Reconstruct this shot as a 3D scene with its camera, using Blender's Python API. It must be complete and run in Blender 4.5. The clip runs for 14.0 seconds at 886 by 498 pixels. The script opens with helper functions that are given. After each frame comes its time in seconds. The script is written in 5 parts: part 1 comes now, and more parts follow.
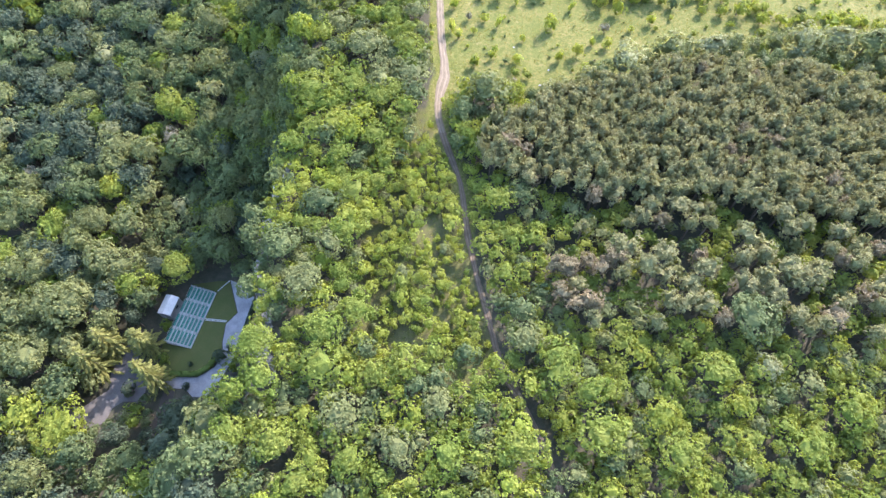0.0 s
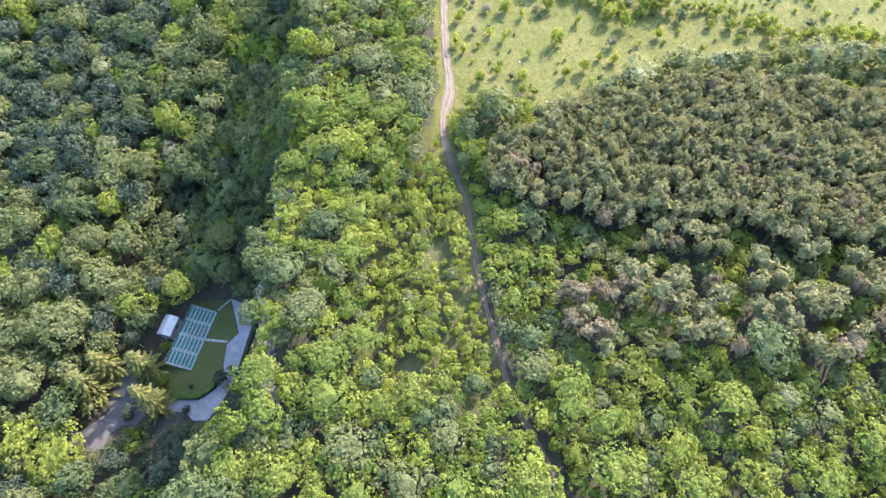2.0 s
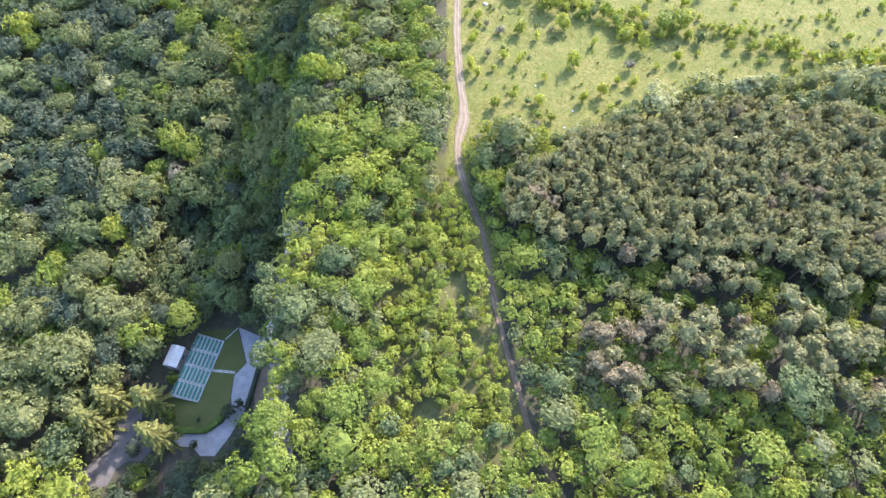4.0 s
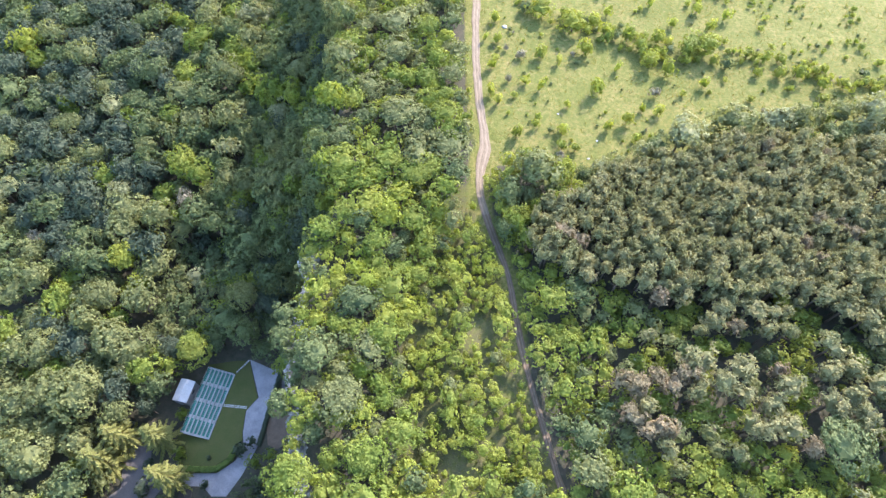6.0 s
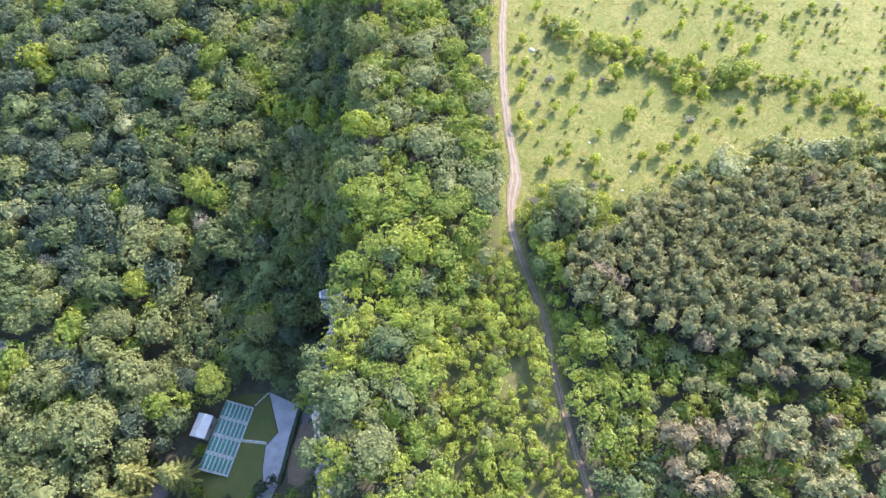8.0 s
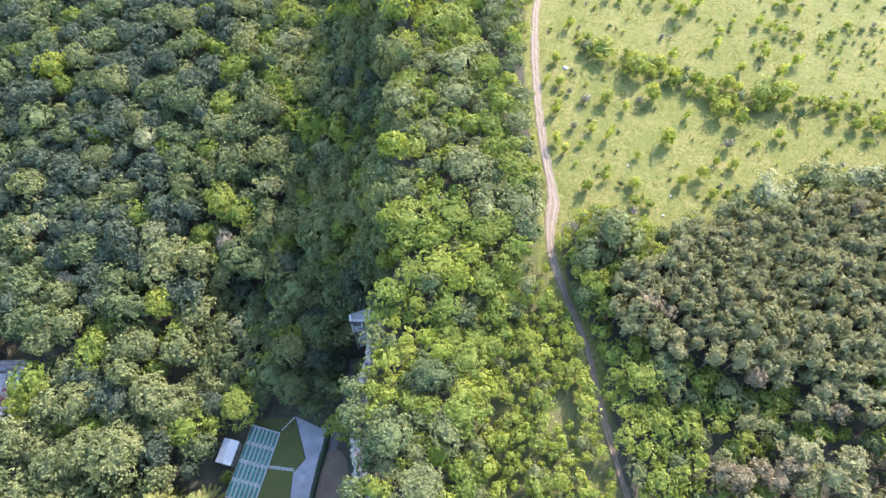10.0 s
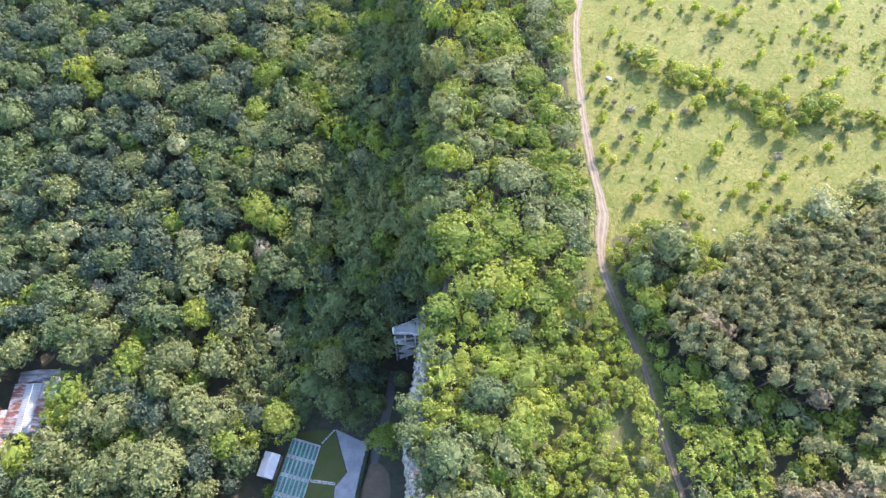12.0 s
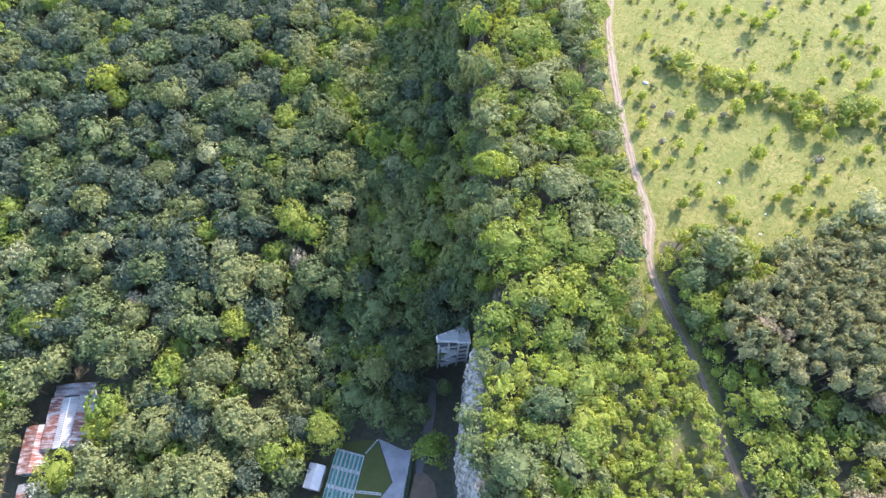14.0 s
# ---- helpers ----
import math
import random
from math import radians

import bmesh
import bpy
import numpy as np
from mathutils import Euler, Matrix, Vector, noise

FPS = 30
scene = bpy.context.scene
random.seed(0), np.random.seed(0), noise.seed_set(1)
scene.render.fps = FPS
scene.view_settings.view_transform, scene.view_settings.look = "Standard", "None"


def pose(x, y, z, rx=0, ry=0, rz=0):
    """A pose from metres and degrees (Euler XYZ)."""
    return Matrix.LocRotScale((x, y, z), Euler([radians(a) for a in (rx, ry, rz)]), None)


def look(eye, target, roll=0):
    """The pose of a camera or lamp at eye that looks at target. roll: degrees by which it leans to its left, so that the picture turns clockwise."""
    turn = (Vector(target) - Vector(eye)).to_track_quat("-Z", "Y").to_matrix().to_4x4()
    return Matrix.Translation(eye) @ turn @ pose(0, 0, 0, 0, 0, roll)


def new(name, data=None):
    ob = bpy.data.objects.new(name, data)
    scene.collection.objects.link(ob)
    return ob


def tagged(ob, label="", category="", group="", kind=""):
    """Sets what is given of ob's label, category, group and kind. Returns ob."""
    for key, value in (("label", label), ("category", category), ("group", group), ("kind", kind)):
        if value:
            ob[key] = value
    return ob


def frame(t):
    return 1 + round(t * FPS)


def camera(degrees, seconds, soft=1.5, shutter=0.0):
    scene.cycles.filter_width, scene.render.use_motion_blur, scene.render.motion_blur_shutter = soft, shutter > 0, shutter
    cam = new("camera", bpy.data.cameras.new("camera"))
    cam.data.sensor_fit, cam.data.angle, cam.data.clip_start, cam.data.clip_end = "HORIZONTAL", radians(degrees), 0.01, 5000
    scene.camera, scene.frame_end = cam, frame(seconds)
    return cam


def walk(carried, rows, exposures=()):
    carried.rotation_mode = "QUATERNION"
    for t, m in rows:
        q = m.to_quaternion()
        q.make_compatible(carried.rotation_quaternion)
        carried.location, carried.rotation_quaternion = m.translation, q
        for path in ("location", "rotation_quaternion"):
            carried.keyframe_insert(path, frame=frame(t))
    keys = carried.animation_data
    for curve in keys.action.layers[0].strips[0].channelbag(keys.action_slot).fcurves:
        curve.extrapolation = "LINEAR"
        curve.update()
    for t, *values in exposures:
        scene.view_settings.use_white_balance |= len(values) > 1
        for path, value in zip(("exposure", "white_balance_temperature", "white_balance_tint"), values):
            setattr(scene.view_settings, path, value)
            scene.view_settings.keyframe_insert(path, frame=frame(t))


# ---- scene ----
cam = camera(75.5, 14.0, 1.35)
METRES, EYE, TILT, LEAN, TURN = 79.0, 116.0, -60.0, 0.0, 0.0
ROWS = [
    (0.0, 0.0, 0.0, 0.0, 0.0, 0.0, -0.0),
    (0.5, -0.0033, 0.0074, 0.0133, -0.04, -0.02, 0.08),
    (1.0, -0.0085, 0.0168, 0.0303, -0.08, -0.03, 0.13),
    (1.5, -0.0157, 0.0279, 0.0504, -0.14, -0.07, 0.15),
    (2.0, -0.0251, 0.04, 0.0728, -0.18, -0.1, 0.15),
    (2.5, -0.0362, 0.0531, 0.0972, -0.19, -0.12, 0.17),
    (3.0, -0.0484, 0.0668, 0.1231, -0.19, -0.13, 0.18),
    (5.5, -0.1258, 0.1426, 0.2653, -0.32, -0.18, -0.05),
    (6.0, -0.1471, 0.1583, 0.2928, -0.37, -0.16, -0.11),
    (6.5, -0.1699, 0.1738, 0.3202, -0.41, -0.16, -0.18),
    (7.0, -0.1939, 0.1894, 0.3472, -0.44, -0.16, -0.26),
    (7.5, -0.2187, 0.2048, 0.374, -0.46, -0.15, -0.35),
    (8.0, -0.2443, 0.2205, 0.4001, -0.51, -0.14, -0.45),
    (10.5, -0.4052, 0.2753, 0.487, -0.91, -0.1, -1.08),
    (11.0, -0.4428, 0.2821, 0.4967, -0.94, -0.1, -1.2),
    (11.5, -0.482, 0.2872, 0.5051, -0.95, -0.1, -1.3),
    (12.0, -0.5222, 0.2913, 0.5126, -0.95, -0.09, -1.39),
    (12.5, -0.563, 0.2949, 0.5189, -0.96, -0.08, -1.41),
    (13.0, -0.6039, 0.2981, 0.5242, -1.04, -0.06, -1.33),
    (13.5, -0.6439, 0.3015, 0.5283, -1.25, -0.03, -1.01),
    (14.0, -0.6845, 0.3046, 0.5317, -1.52, 0.01, -0.65),
]
walk(cam, [(t, pose(0, 0, EYE, TILT, LEAN, TURN) @ pose(METRES * x, METRES * y, METRES * z, 90 + pitch, roll, yaw)) for t, x, y, z, yaw, pitch, roll in ROWS],
     [(0.0, 2.91, 6250, 15), (14.0, 2.91, 6250, 15)])

# ---- light ----
SUN_AZ = math.atan2(0.55, 0.83)          # from +y towards +x
SUN_EL = radians(31)
world = bpy.data.worlds.new("sky")
scene.world = world
world.use_nodes = True
wn = world.node_tree.nodes
sky = wn.new("ShaderNodeTexSky")
sky.sky_type = "NISHITA"
sky.sun_disc = False
sky.sun_elevation = SUN_EL
sky.sun_rotation = SUN_AZ
sky.air_density, sky.dust_density, sky.ozone_density = 1.0, 1.2, 2.0
wn["Background"].inputs["Strength"].default_value = 0.15
world.node_tree.links.new(sky.outputs[0], wn["Background"].inputs["Color"])
sun = new("sun", bpy.data.lights.new("sun", "SUN"))
sun.data.energy = 2.25
sun.data.angle = radians(0.6)
sun.data.color = (1.0, 0.865, 0.79)
sun_way = Vector((math.sin(SUN_AZ) * math.cos(SUN_EL), math.cos(SUN_AZ) * math.cos(SUN_EL), math.sin(SUN_EL)))
sun.matrix_world = look(sun_way * 300, (0, 0, 0))


# ---- materials ----
def node_material(name):
    m = bpy.data.materials.new(name)
    m.use_nodes = True
    nt = m.node_tree
    nt.nodes.clear()
    out = nt.nodes.new("ShaderNodeOutputMaterial")

    def add(kind, **kw):
        n = nt.nodes.new(kind)
        for k, v in kw.items():
            if k in n.inputs:
                n.inputs[k].default_value = v
        return n

    return m, nt, out, add


def mixed(nt, add, fac, a, b, mode="MIX"):
    """A colour mix node; fac, a and b are sockets, numbers or colours."""
    n = nt.nodes.new("ShaderNodeMix")
    n.data_type, n.blend_type = "RGBA", mode
    for sock, v in ((n.inputs[0], fac), (n.inputs[6], a), (n.inputs[7], b)):
        if isinstance(v, bpy.types.NodeSocket):
            nt.links.new(v, sock)
        elif isinstance(v, (int, float)):
            sock.default_value = v
        else:
            sock.default_value = (*v, 1)
    return n.outputs[2]


def ranged(nt, value, lo, hi, a=0.0, b=1.0):
    n = nt.nodes.new("ShaderNodeMapRange")
    nt.links.new(value, n.inputs[0])
    for i, v in enumerate((lo, hi, a, b)):
        n.inputs[i + 1].default_value = v
    return n.outputs[0]


def world_noise(nt, add, scale, detail=3.0, rough=0.6, stretch=None):
    geo = add("ShaderNodeNewGeometry")
    n = add("ShaderNodeTexNoise", Scale=scale, Detail=detail, Roughness=rough)
    place = geo.outputs["Position"]
    if stretch:
        mul = nt.nodes.new("ShaderNodeVectorMath")
        mul.operation = "MULTIPLY"
        nt.links.new(place, mul.inputs[0])
        mul.inputs[1].default_value = stretch
        place = mul.outputs[0]
    nt.links.new(place, n.inputs["Vector"])
    return n.outputs[0]


def foliage(name, colour, other, light=0.32, warm=(1.25, 1.15, 0.55), spread=1.0):
    """Leaves: two hues that drift from tree to tree, each leaf clump a little different, light shining through."""
    m, nt, out, add = node_material(name)
    geo = add("ShaderNodeNewGeometry")
    info = add("ShaderNodeObjectInfo")
    drift = ranged(nt, world_noise(nt, add, 0.16, 2.0), 0.36, 0.64)
    both = nt.nodes.new("ShaderNodeMath")
    both.operation = "MULTIPLY_ADD"
    nt.links.new(info.outputs["Random"], both.inputs[0])
    both.inputs[1].default_value = 0.6
    half = nt.nodes.new("ShaderNodeMath")
    half.operation = "MULTIPLY_ADD"
    nt.links.new(drift, half.inputs[0])
    half.inputs[1].default_value, half.inputs[2].default_value = 0.9, -0.3
    nt.links.new(half.outputs[0], both.inputs[2])
    both.use_clamp = True
    col = mixed(nt, add, both.outputs[0], colour, other)
    island = ranged(nt, geo.outputs["Random Per Island"], 0, 1, 1 - 0.15 * spread, 1 + 0.15 * spread)
    fine = ranged(nt, world_noise(nt, add, 3.2, 2.0), 0.3, 0.7, 0.88, 1.12)
    lum = nt.nodes.new("ShaderNodeMath")
    lum.operation = "MULTIPLY"
    nt.links.new(island, lum.inputs[0])
    nt.links.new(fine, lum.inputs[1])
    grey = add("ShaderNodeCombineColor")
    for i in range(3):
        nt.links.new(lum.outputs[0], grey.inputs[i])
    col = mixed(nt, add, 1.0, col, grey.outputs[0], "MULTIPLY")
    leaf = add("ShaderNodeBsdfPrincipled", Roughness=0.65)
    leaf.inputs["Specular IOR Level"].default_value = 0.12
    nt.links.new(col, leaf.inputs["Base Color"])
    glow = add("ShaderNodeBsdfTranslucent")
    nt.links.new(mixed(nt, add, 1.0, col, warm, "MULTIPLY"), glow.inputs[0])
    mx = add("ShaderNodeMixShader")
    mx.inputs[0].default_value = light
    nt.links.new(leaf.outputs[0], mx.inputs[1])
    nt.links.new(glow.outputs[0], mx.inputs[2])
    nt.links.new(mx.outputs[0], out.inputs[0])
    return m


def surface(name, a, b, scale=1.0, rough=0.85, grain=12.0, bump=0.3, metal=0.0, per_object=0.0, stretch=None, contrast=(0.35, 0.65), spec=0.3):
    """A mineral, wooden or painted surface: two colours in broad stains, fine grain and relief."""
    m, nt, out, add = node_material(name)
    big = ranged(nt, world_noise(nt, add, scale, 5.0, 0.65, stretch), *contrast)
    fine = world_noise(nt, add, grain, 4.0, 0.7)
    col = mixed(nt, add, big, a, b)
    lum = ranged(nt, fine, 0.25, 0.75, 0.78, 1.2)
    if per_object:
        info = add("ShaderNodeObjectInfo")
        vary = ranged(nt, info.outputs["Random"], 0, 1, 1 - per_object, 1 + per_object)
        mul = nt.nodes.new("ShaderNodeMath")
        mul.operation = "MULTIPLY"
        nt.links.new(lum, mul.inputs[0])
        nt.links.new(vary, mul.inputs[1])
        lum = mul.outputs[0]
    grey = add("ShaderNodeCombineColor")
    for i in range(3):
        nt.links.new(lum, grey.inputs[i])
    col = mixed(nt, add, 1.0, col, grey.outputs[0], "MULTIPLY")
    p = add("ShaderNodeBsdfPrincipled", Roughness=rough, Metallic=metal)
    p.inputs["Specular IOR Level"].default_value = spec
    nt.links.new(col, p.inputs["Base Color"])
    if bump:
        bn = add("ShaderNodeBump", Strength=bump, Distance=0.1)
        nt.links.new(fine, bn.inputs["Height"])
        nt.links.new(bn.outputs[0], p.inputs["Normal"])
    nt.links.new(p.outputs[0], out.inputs[0])
    return m


def ground_material():
    """Forest floor, with meadow grass where the sheet's meadow mask says so."""
    m, nt, out, add = node_material("ground")
    attr = add("ShaderNodeAttribute")
    attr.attribute_name = "meadow"
    n1 = world_noise(nt, add, 0.09, 5.0, 0.6)
    n2 = world_noise(nt, add, 0.55, 6.0, 0.7)
    n3 = world_noise(nt, add, 3.5, 4.0, 0.75)
    n4 = world_noise(nt, add, 1.1, 5.0, 0.7)
    grass = mixed(nt, add, ranged(nt, n1, 0.35, 0.65), (0.106, 0.114, 0.029), (0.160, 0.146, 0.048))
    grass = mixed(nt, add, ranged(nt, n2, 0.46, 0.72), grass, (0.092, 0.115, 0.025))
    grass = mixed(nt, add, ranged(nt, n2, 0.27, 0.42, 0.7, 0.0), grass, (0.194, 0.170, 0.086))
    grass = mixed(nt, add, ranged(nt, n4, 0.46, 0.60, 0.0, 0.85), grass, (0.080, 0.096, 0.023))
    grass = mixed(nt, add, ranged(nt, n4, 0.33, 0.43, 0.7, 0.0), grass, (0.182, 0.156, 0.068))
    floor = mixed(nt, add, ranged(nt, n2, 0.35, 0.65), (0.046, 0.052, 0.032), (0.076, 0.066, 0.048))
    wob = nt.nodes.new("ShaderNodeMath")
    wob.operation = "MULTIPLY_ADD"
    nt.links.new(n2, wob.inputs[0])
    wob.inputs[1].default_value, wob.inputs[2].default_value = 0.7, -0.35
    edge = nt.nodes.new("ShaderNodeMath")
    edge.operation = "ADD"
    nt.links.new(attr.outputs["Fac"], edge.inputs[0])
    nt.links.new(wob.outputs[0], edge.inputs[1])
    col = mixed(nt, add, ranged(nt, edge.outputs[0], 0.35, 0.65), floor, grass)
    lum = ranged(nt, n3, 0.25, 0.75, 0.80, 1.18)
    grey = add("ShaderNodeCombineColor")
    for i in range(3):
        nt.links.new(lum, grey.inputs[i])
    col = mixed(nt, add, 1.0, col, grey.outputs[0], "MULTIPLY")
    p = add("ShaderNodeBsdfPrincipled", Roughness=0.95)
    p.inputs["Specular IOR Level"].default_value = 0.15
    nt.links.new(col, p.inputs["Base Color"])
    bn = add("ShaderNodeBump", Strength=0.5, Distance=0.18)
    nt.links.new(n3, bn.inputs["Height"])
    nt.links.new(bn.outputs[0], p.inputs["Normal"])
    nt.links.new(p.outputs[0], out.inputs[0])
    return m


GROUND = ground_material()
LEAF = {
    "oak": foliage("oak_leaves", (0.088, 0.118, 0.050), (0.116, 0.144, 0.057), 0.36, (1.1, 1.1, 0.75)),
    # Dull and bluish: valley shade and far haze are put into this leaf colour.
    "dark": foliage("dark_hazed_leaves", (0.064, 0.086, 0.054), (0.084, 0.108, 0.062), 0.36, (1.05, 1.08, 0.85)),
    "ash": foliage("ash_leaves", (0.134, 0.156, 0.064), (0.168, 0.186, 0.076), 0.40, (1.18, 1.1, 0.68)),
    "fresh": foliage("fresh_leaves", (0.134, 0.186, 0.038), (0.196, 0.230, 0.050), 0.46),
    "lime": foliage("lime_leaves", (0.190, 0.232, 0.042), (0.232, 0.262, 0.054), 0.48),
    "silver": foliage("silver_leaves", (0.190, 0.210, 0.110), (0.225, 0.240, 0.125), 0.40),
    "pine": foliage("pine_needles", (0.164, 0.174, 0.078), (0.222, 0.216, 0.102), 0.38, (1.1, 1.0, 0.75), 0.7),
    "rust": foliage("dry_needles", (0.196, 0.158, 0.098), (0.182, 0.160, 0.092), 0.36, (1.1, 1.0, 0.75), 0.7),
    "spruce": foliage("spruce_needles", (0.165, 0.180, 0.058), (0.225, 0.228, 0.070), 0.42, (1.2, 1.1, 0.6)),
    "shrub": foliage("shrub_leaves", (0.212, 0.270, 0.048), (0.272, 0.306, 0.070), 0.52),
    "grey": foliage("grey_twigs", (0.190, 0.180, 0.135), (0.215, 0.205, 0.145), 0.3),
    "hedge": foliage("hedge_leaves", (0.105, 0.160, 0.038), (0.135, 0.185, 0.048), 0.40),
    "grass": foliage("grass_tufts", (0.174, 0.172, 0.046), (0.206, 0.192, 0.064), 0.45, (1.15, 1.1, 0.6), 0.6),
}
BARK = surface("bark", (0.09, 0.07, 0.05), (0.15, 0.12, 0.09), 2.0, 0.9, 20.0, 0.5)
ROCK = surface("limestone", (0.25, 0.235, 0.21), (0.080, 0.074, 0.066), 0.8, 0.9, 2.6, 1.0, contrast=(0.42, 0.60))
DIRT = surface("track_earth", (0.176, 0.140, 0.099), (0.132, 0.107, 0.073), 0.5, 0.95, 4.0, 0.6)
# Brown earth with trackside shade put into its colour; the cliff-foot bank shares it.
SHADED_EARTH = surface("shaded_earth", (0.150, 0.108, 0.072), (0.108, 0.080, 0.054), 0.5, 0.95, 4.0, 0.6)
RUT = surface("rut_earth", (0.222, 0.180, 0.134), (0.176, 0.145, 0.104), 0.6, 0.95, 5.0, 0.5)
PAVING = surface("pale_paving", (0.262, 0.256, 0.258), (0.196, 0.192, 0.198), 0.35, 0.85, 3.5, 0.3, contrast=(0.38, 0.62))
# Lane earth darkened in its colour to stand for the shade of the trees.
SHADED_LANE = surface("shaded_lane_earth", (0.082, 0.068, 0.056), (0.058, 0.050, 0.042), 0.5, 0.95, 4.0, 0.5)
YARD = surface("worn_asphalt", (0.090, 0.084, 0.082), (0.115, 0.108, 0.102), 0.25, 0.9, 5.0, 0.3)
LAWN = surface("mown_lawn", (0.058, 0.072, 0.018), (0.075, 0.080, 0.024), 0.25, 0.95, 5.0, 0.6)
CONCRETE = surface("concrete", (0.46, 0.452, 0.44), (0.36, 0.353, 0.34), 0.5, 0.85, 8.0, 0.3, per_object=0.1)
PAINT = surface("white_sheet", (0.478, 0.478, 0.465), (0.404, 0.404, 0.392), 0.5, 0.8, 6.0, 0.1)
WALL = surface("grey_render", (0.302, 0.295, 0.281), (0.238, 0.230, 0.216), 0.6, 0.9, 8.0, 0.2)
DECK = surface("pale_deck_concrete", (0.33, 0.32, 0.305), (0.24, 0.232, 0.22), 0.6, 0.85, 8.0, 0.3)
# Concrete darkened in its colour for the shade inside the tower's open storeys.
SHADE_WALL = surface("shade_concrete", (0.115, 0.108, 0.100), (0.072, 0.068, 0.064), 0.6, 0.9, 8.0, 0.3)
STEEL = surface("galvanised_steel", (0.440, 0.448, 0.456), (0.336, 0.344, 0.352), 0.8, 0.45, 9.0, 0.1, 0.6)
SEAT = surface("green_seat_plastic", (0.010, 0.150, 0.110), (0.018, 0.190, 0.142), 1.5, 0.4, 12.0, 0.05, per_object=0.15)
STONE = surface("step_stone", (0.438, 0.429, 0.403), (0.333, 0.324, 0.306), 1.0, 0.9, 8.0, 0.3, per_object=0.15)
RUST = surface("rusty_sheet", (0.165, 0.070, 0.048), (0.36, 0.34, 0.33), 0.9, 0.7, 3.5, 0.2, 0.1, 0.18, (0.22, 1.5, 1.0), (0.46, 0.64))
OLD_SHEET = surface("dark_weathered_sheet", (0.13, 0.105, 0.098), (0.26, 0.25, 0.245), 0.9, 0.7, 3.5, 0.2, 0.1, 0.15, (0.25, 1.4, 1.0), (0.40, 0.66))
ZINC = surface("weathered_zinc", (0.25, 0.25, 0.245), (0.19, 0.188, 0.18), 0.6, 0.75, 6.0, 0.1, 0.0, 0.12)
DARK = surface("dark_gap", (0.03, 0.03, 0.03), (0.05, 0.05, 0.05), 1.0, 0.9, 6.0, 0.1)
GLASS = surface("dark_window_glass", (0.04, 0.05, 0.06), (0.06, 0.07, 0.08), 1.0, 0.1, 6.0, 0.0, spec=0.6)


# ---- lie of the land ----
def smooth(v, a, b):
    t = np.clip((np.asarray(v, float) - a) / (b - a), 0, 1)
    return t * t * (3 - 2 * t)


def brow(y):
    """x of the plateau's brow, along the valley."""
    y = np.asarray(y, float)
    return -41.5 + 2.0 * smooth(y, 96, 110) + 1.0 * smooth(y, 110, 128) - 1.5 * np.sin(y * 0.11) - 1.0 * smooth(y, 50, 35)


def valley_floor(x, y):
    z = -45.0 - 0.115 * np.clip(-92 - x, 0, 90) + 0.10 * np.clip(y - 118, 0, 70) + 0.03 * np.clip(45 - y, 0, 100)
    # Back wall and landings carry the storeys' shade as colour; columns stay plain.
    return z + 0.6 * np.sin(x * 0.05) * np.sin(y * 0.043) * smooth(np.abs(x + 72), 25, 45)


def land(x, y):
    """Height of the bare ground."""
    x, y = np.asarray(x, float), np.asarray(y, float)
    cliff = smooth(y, 22, 44) * (1 - smooth(y, 100, 116))
    u = np.maximum(brow(y) - x, 0)
    sheer = smooth(u / 3.5, 0, 1) ** 0.85
    north = 0.72 * smooth(u / 11, 0, 1) + 0.28 * smooth(u / 42, 0, 1)
    south = smooth(u / 27, 0, 1)
    s = cliff * sheer + (1 - cliff) * np.where(y > 70, north, south)
    top = -1.5 + 0.3 * np.sin(x * 0.06 + 1) * np.sin(y * 0.05) - 2.0 * smooth(-x, 4, 18)
    return top * (1 - s) + valley_floor(x, y) * s


def track_x(y):
    y = np.asarray(y, float)
    ys = [-30.8, 28.0, 39.8, 50.3, 61.6, 74.0, 87.5, 98.7, 111.0, 118.1, 125.9, 142.4, 158.6, 178.9, 196.1, 232.6]
    xs = [38.7, 17.7, 11.9, 10.0, 7.5, 5.7, 4.6, 1.1, -1.7, -1.0, 0.8, -0.6, -1.0, -0.4, 1.1, 8.3]
    return np.interp(y, ys, xs)


def in_poly(x, y, poly):
    x, y = np.asarray(x, float), np.asarray(y, float)
    inside = np.zeros(x.shape, bool)
    for (x0, y0), (x1, y1) in zip(poly, poly[1:] + poly[:1]):
        cross = ((y0 > y) != (y1 > y)) & (x < (x1 - x0) * (y - y0) / (y1 - y0 + 1e-9) + x0)
        inside ^= cross
    return inside


PINE_AREA = [(8.5, 104), (9.5, 88), (21, 83), (36, 80), (58, 78), (74, 77), (102, 69), (140, 60), (150, 118), (112, 116), (95, 121), (72, 124), (42, 117), (26, 111)]
MIX_AREA = [(36, 80), (25, 72), (26, 60), (30, 46), (60, 45), (95, 44), (125, 40), (140, 60), (102, 69), (74, 77)]
EDGE_CLUMP = [(2.2, 95), (3, 116), (10, 120), (18, 118), (26, 112), (24, 106), (9, 103), (9, 95)]
NORTH_BAND = [(24, 108), (42, 114), (72, 123), (95, 120), (112, 115), (150, 117), (160, 132), (112, 136), (95, 135), (72, 133), (55, 127), (42, 122), (30, 116)]
COURT = [(-66.5, 84), (-52, 80), (-49, 62), (-54, 56), (-60.5, 53), (-64, 43), (-73, 43), (-84, 44), (-91, 36.5), (-104, 36), (-104, 42), (-97, 46), (-97, 58), (-88, 60), (-86, 66), (-87, 77), (-79, 82)]
BARNS = [(-140.5, 103), (-140, 82), (-146, 77), (-151, 68), (-158, 58), (-164.5, 60), (-164.5, 88), (-161, 96), (-155, 103)]


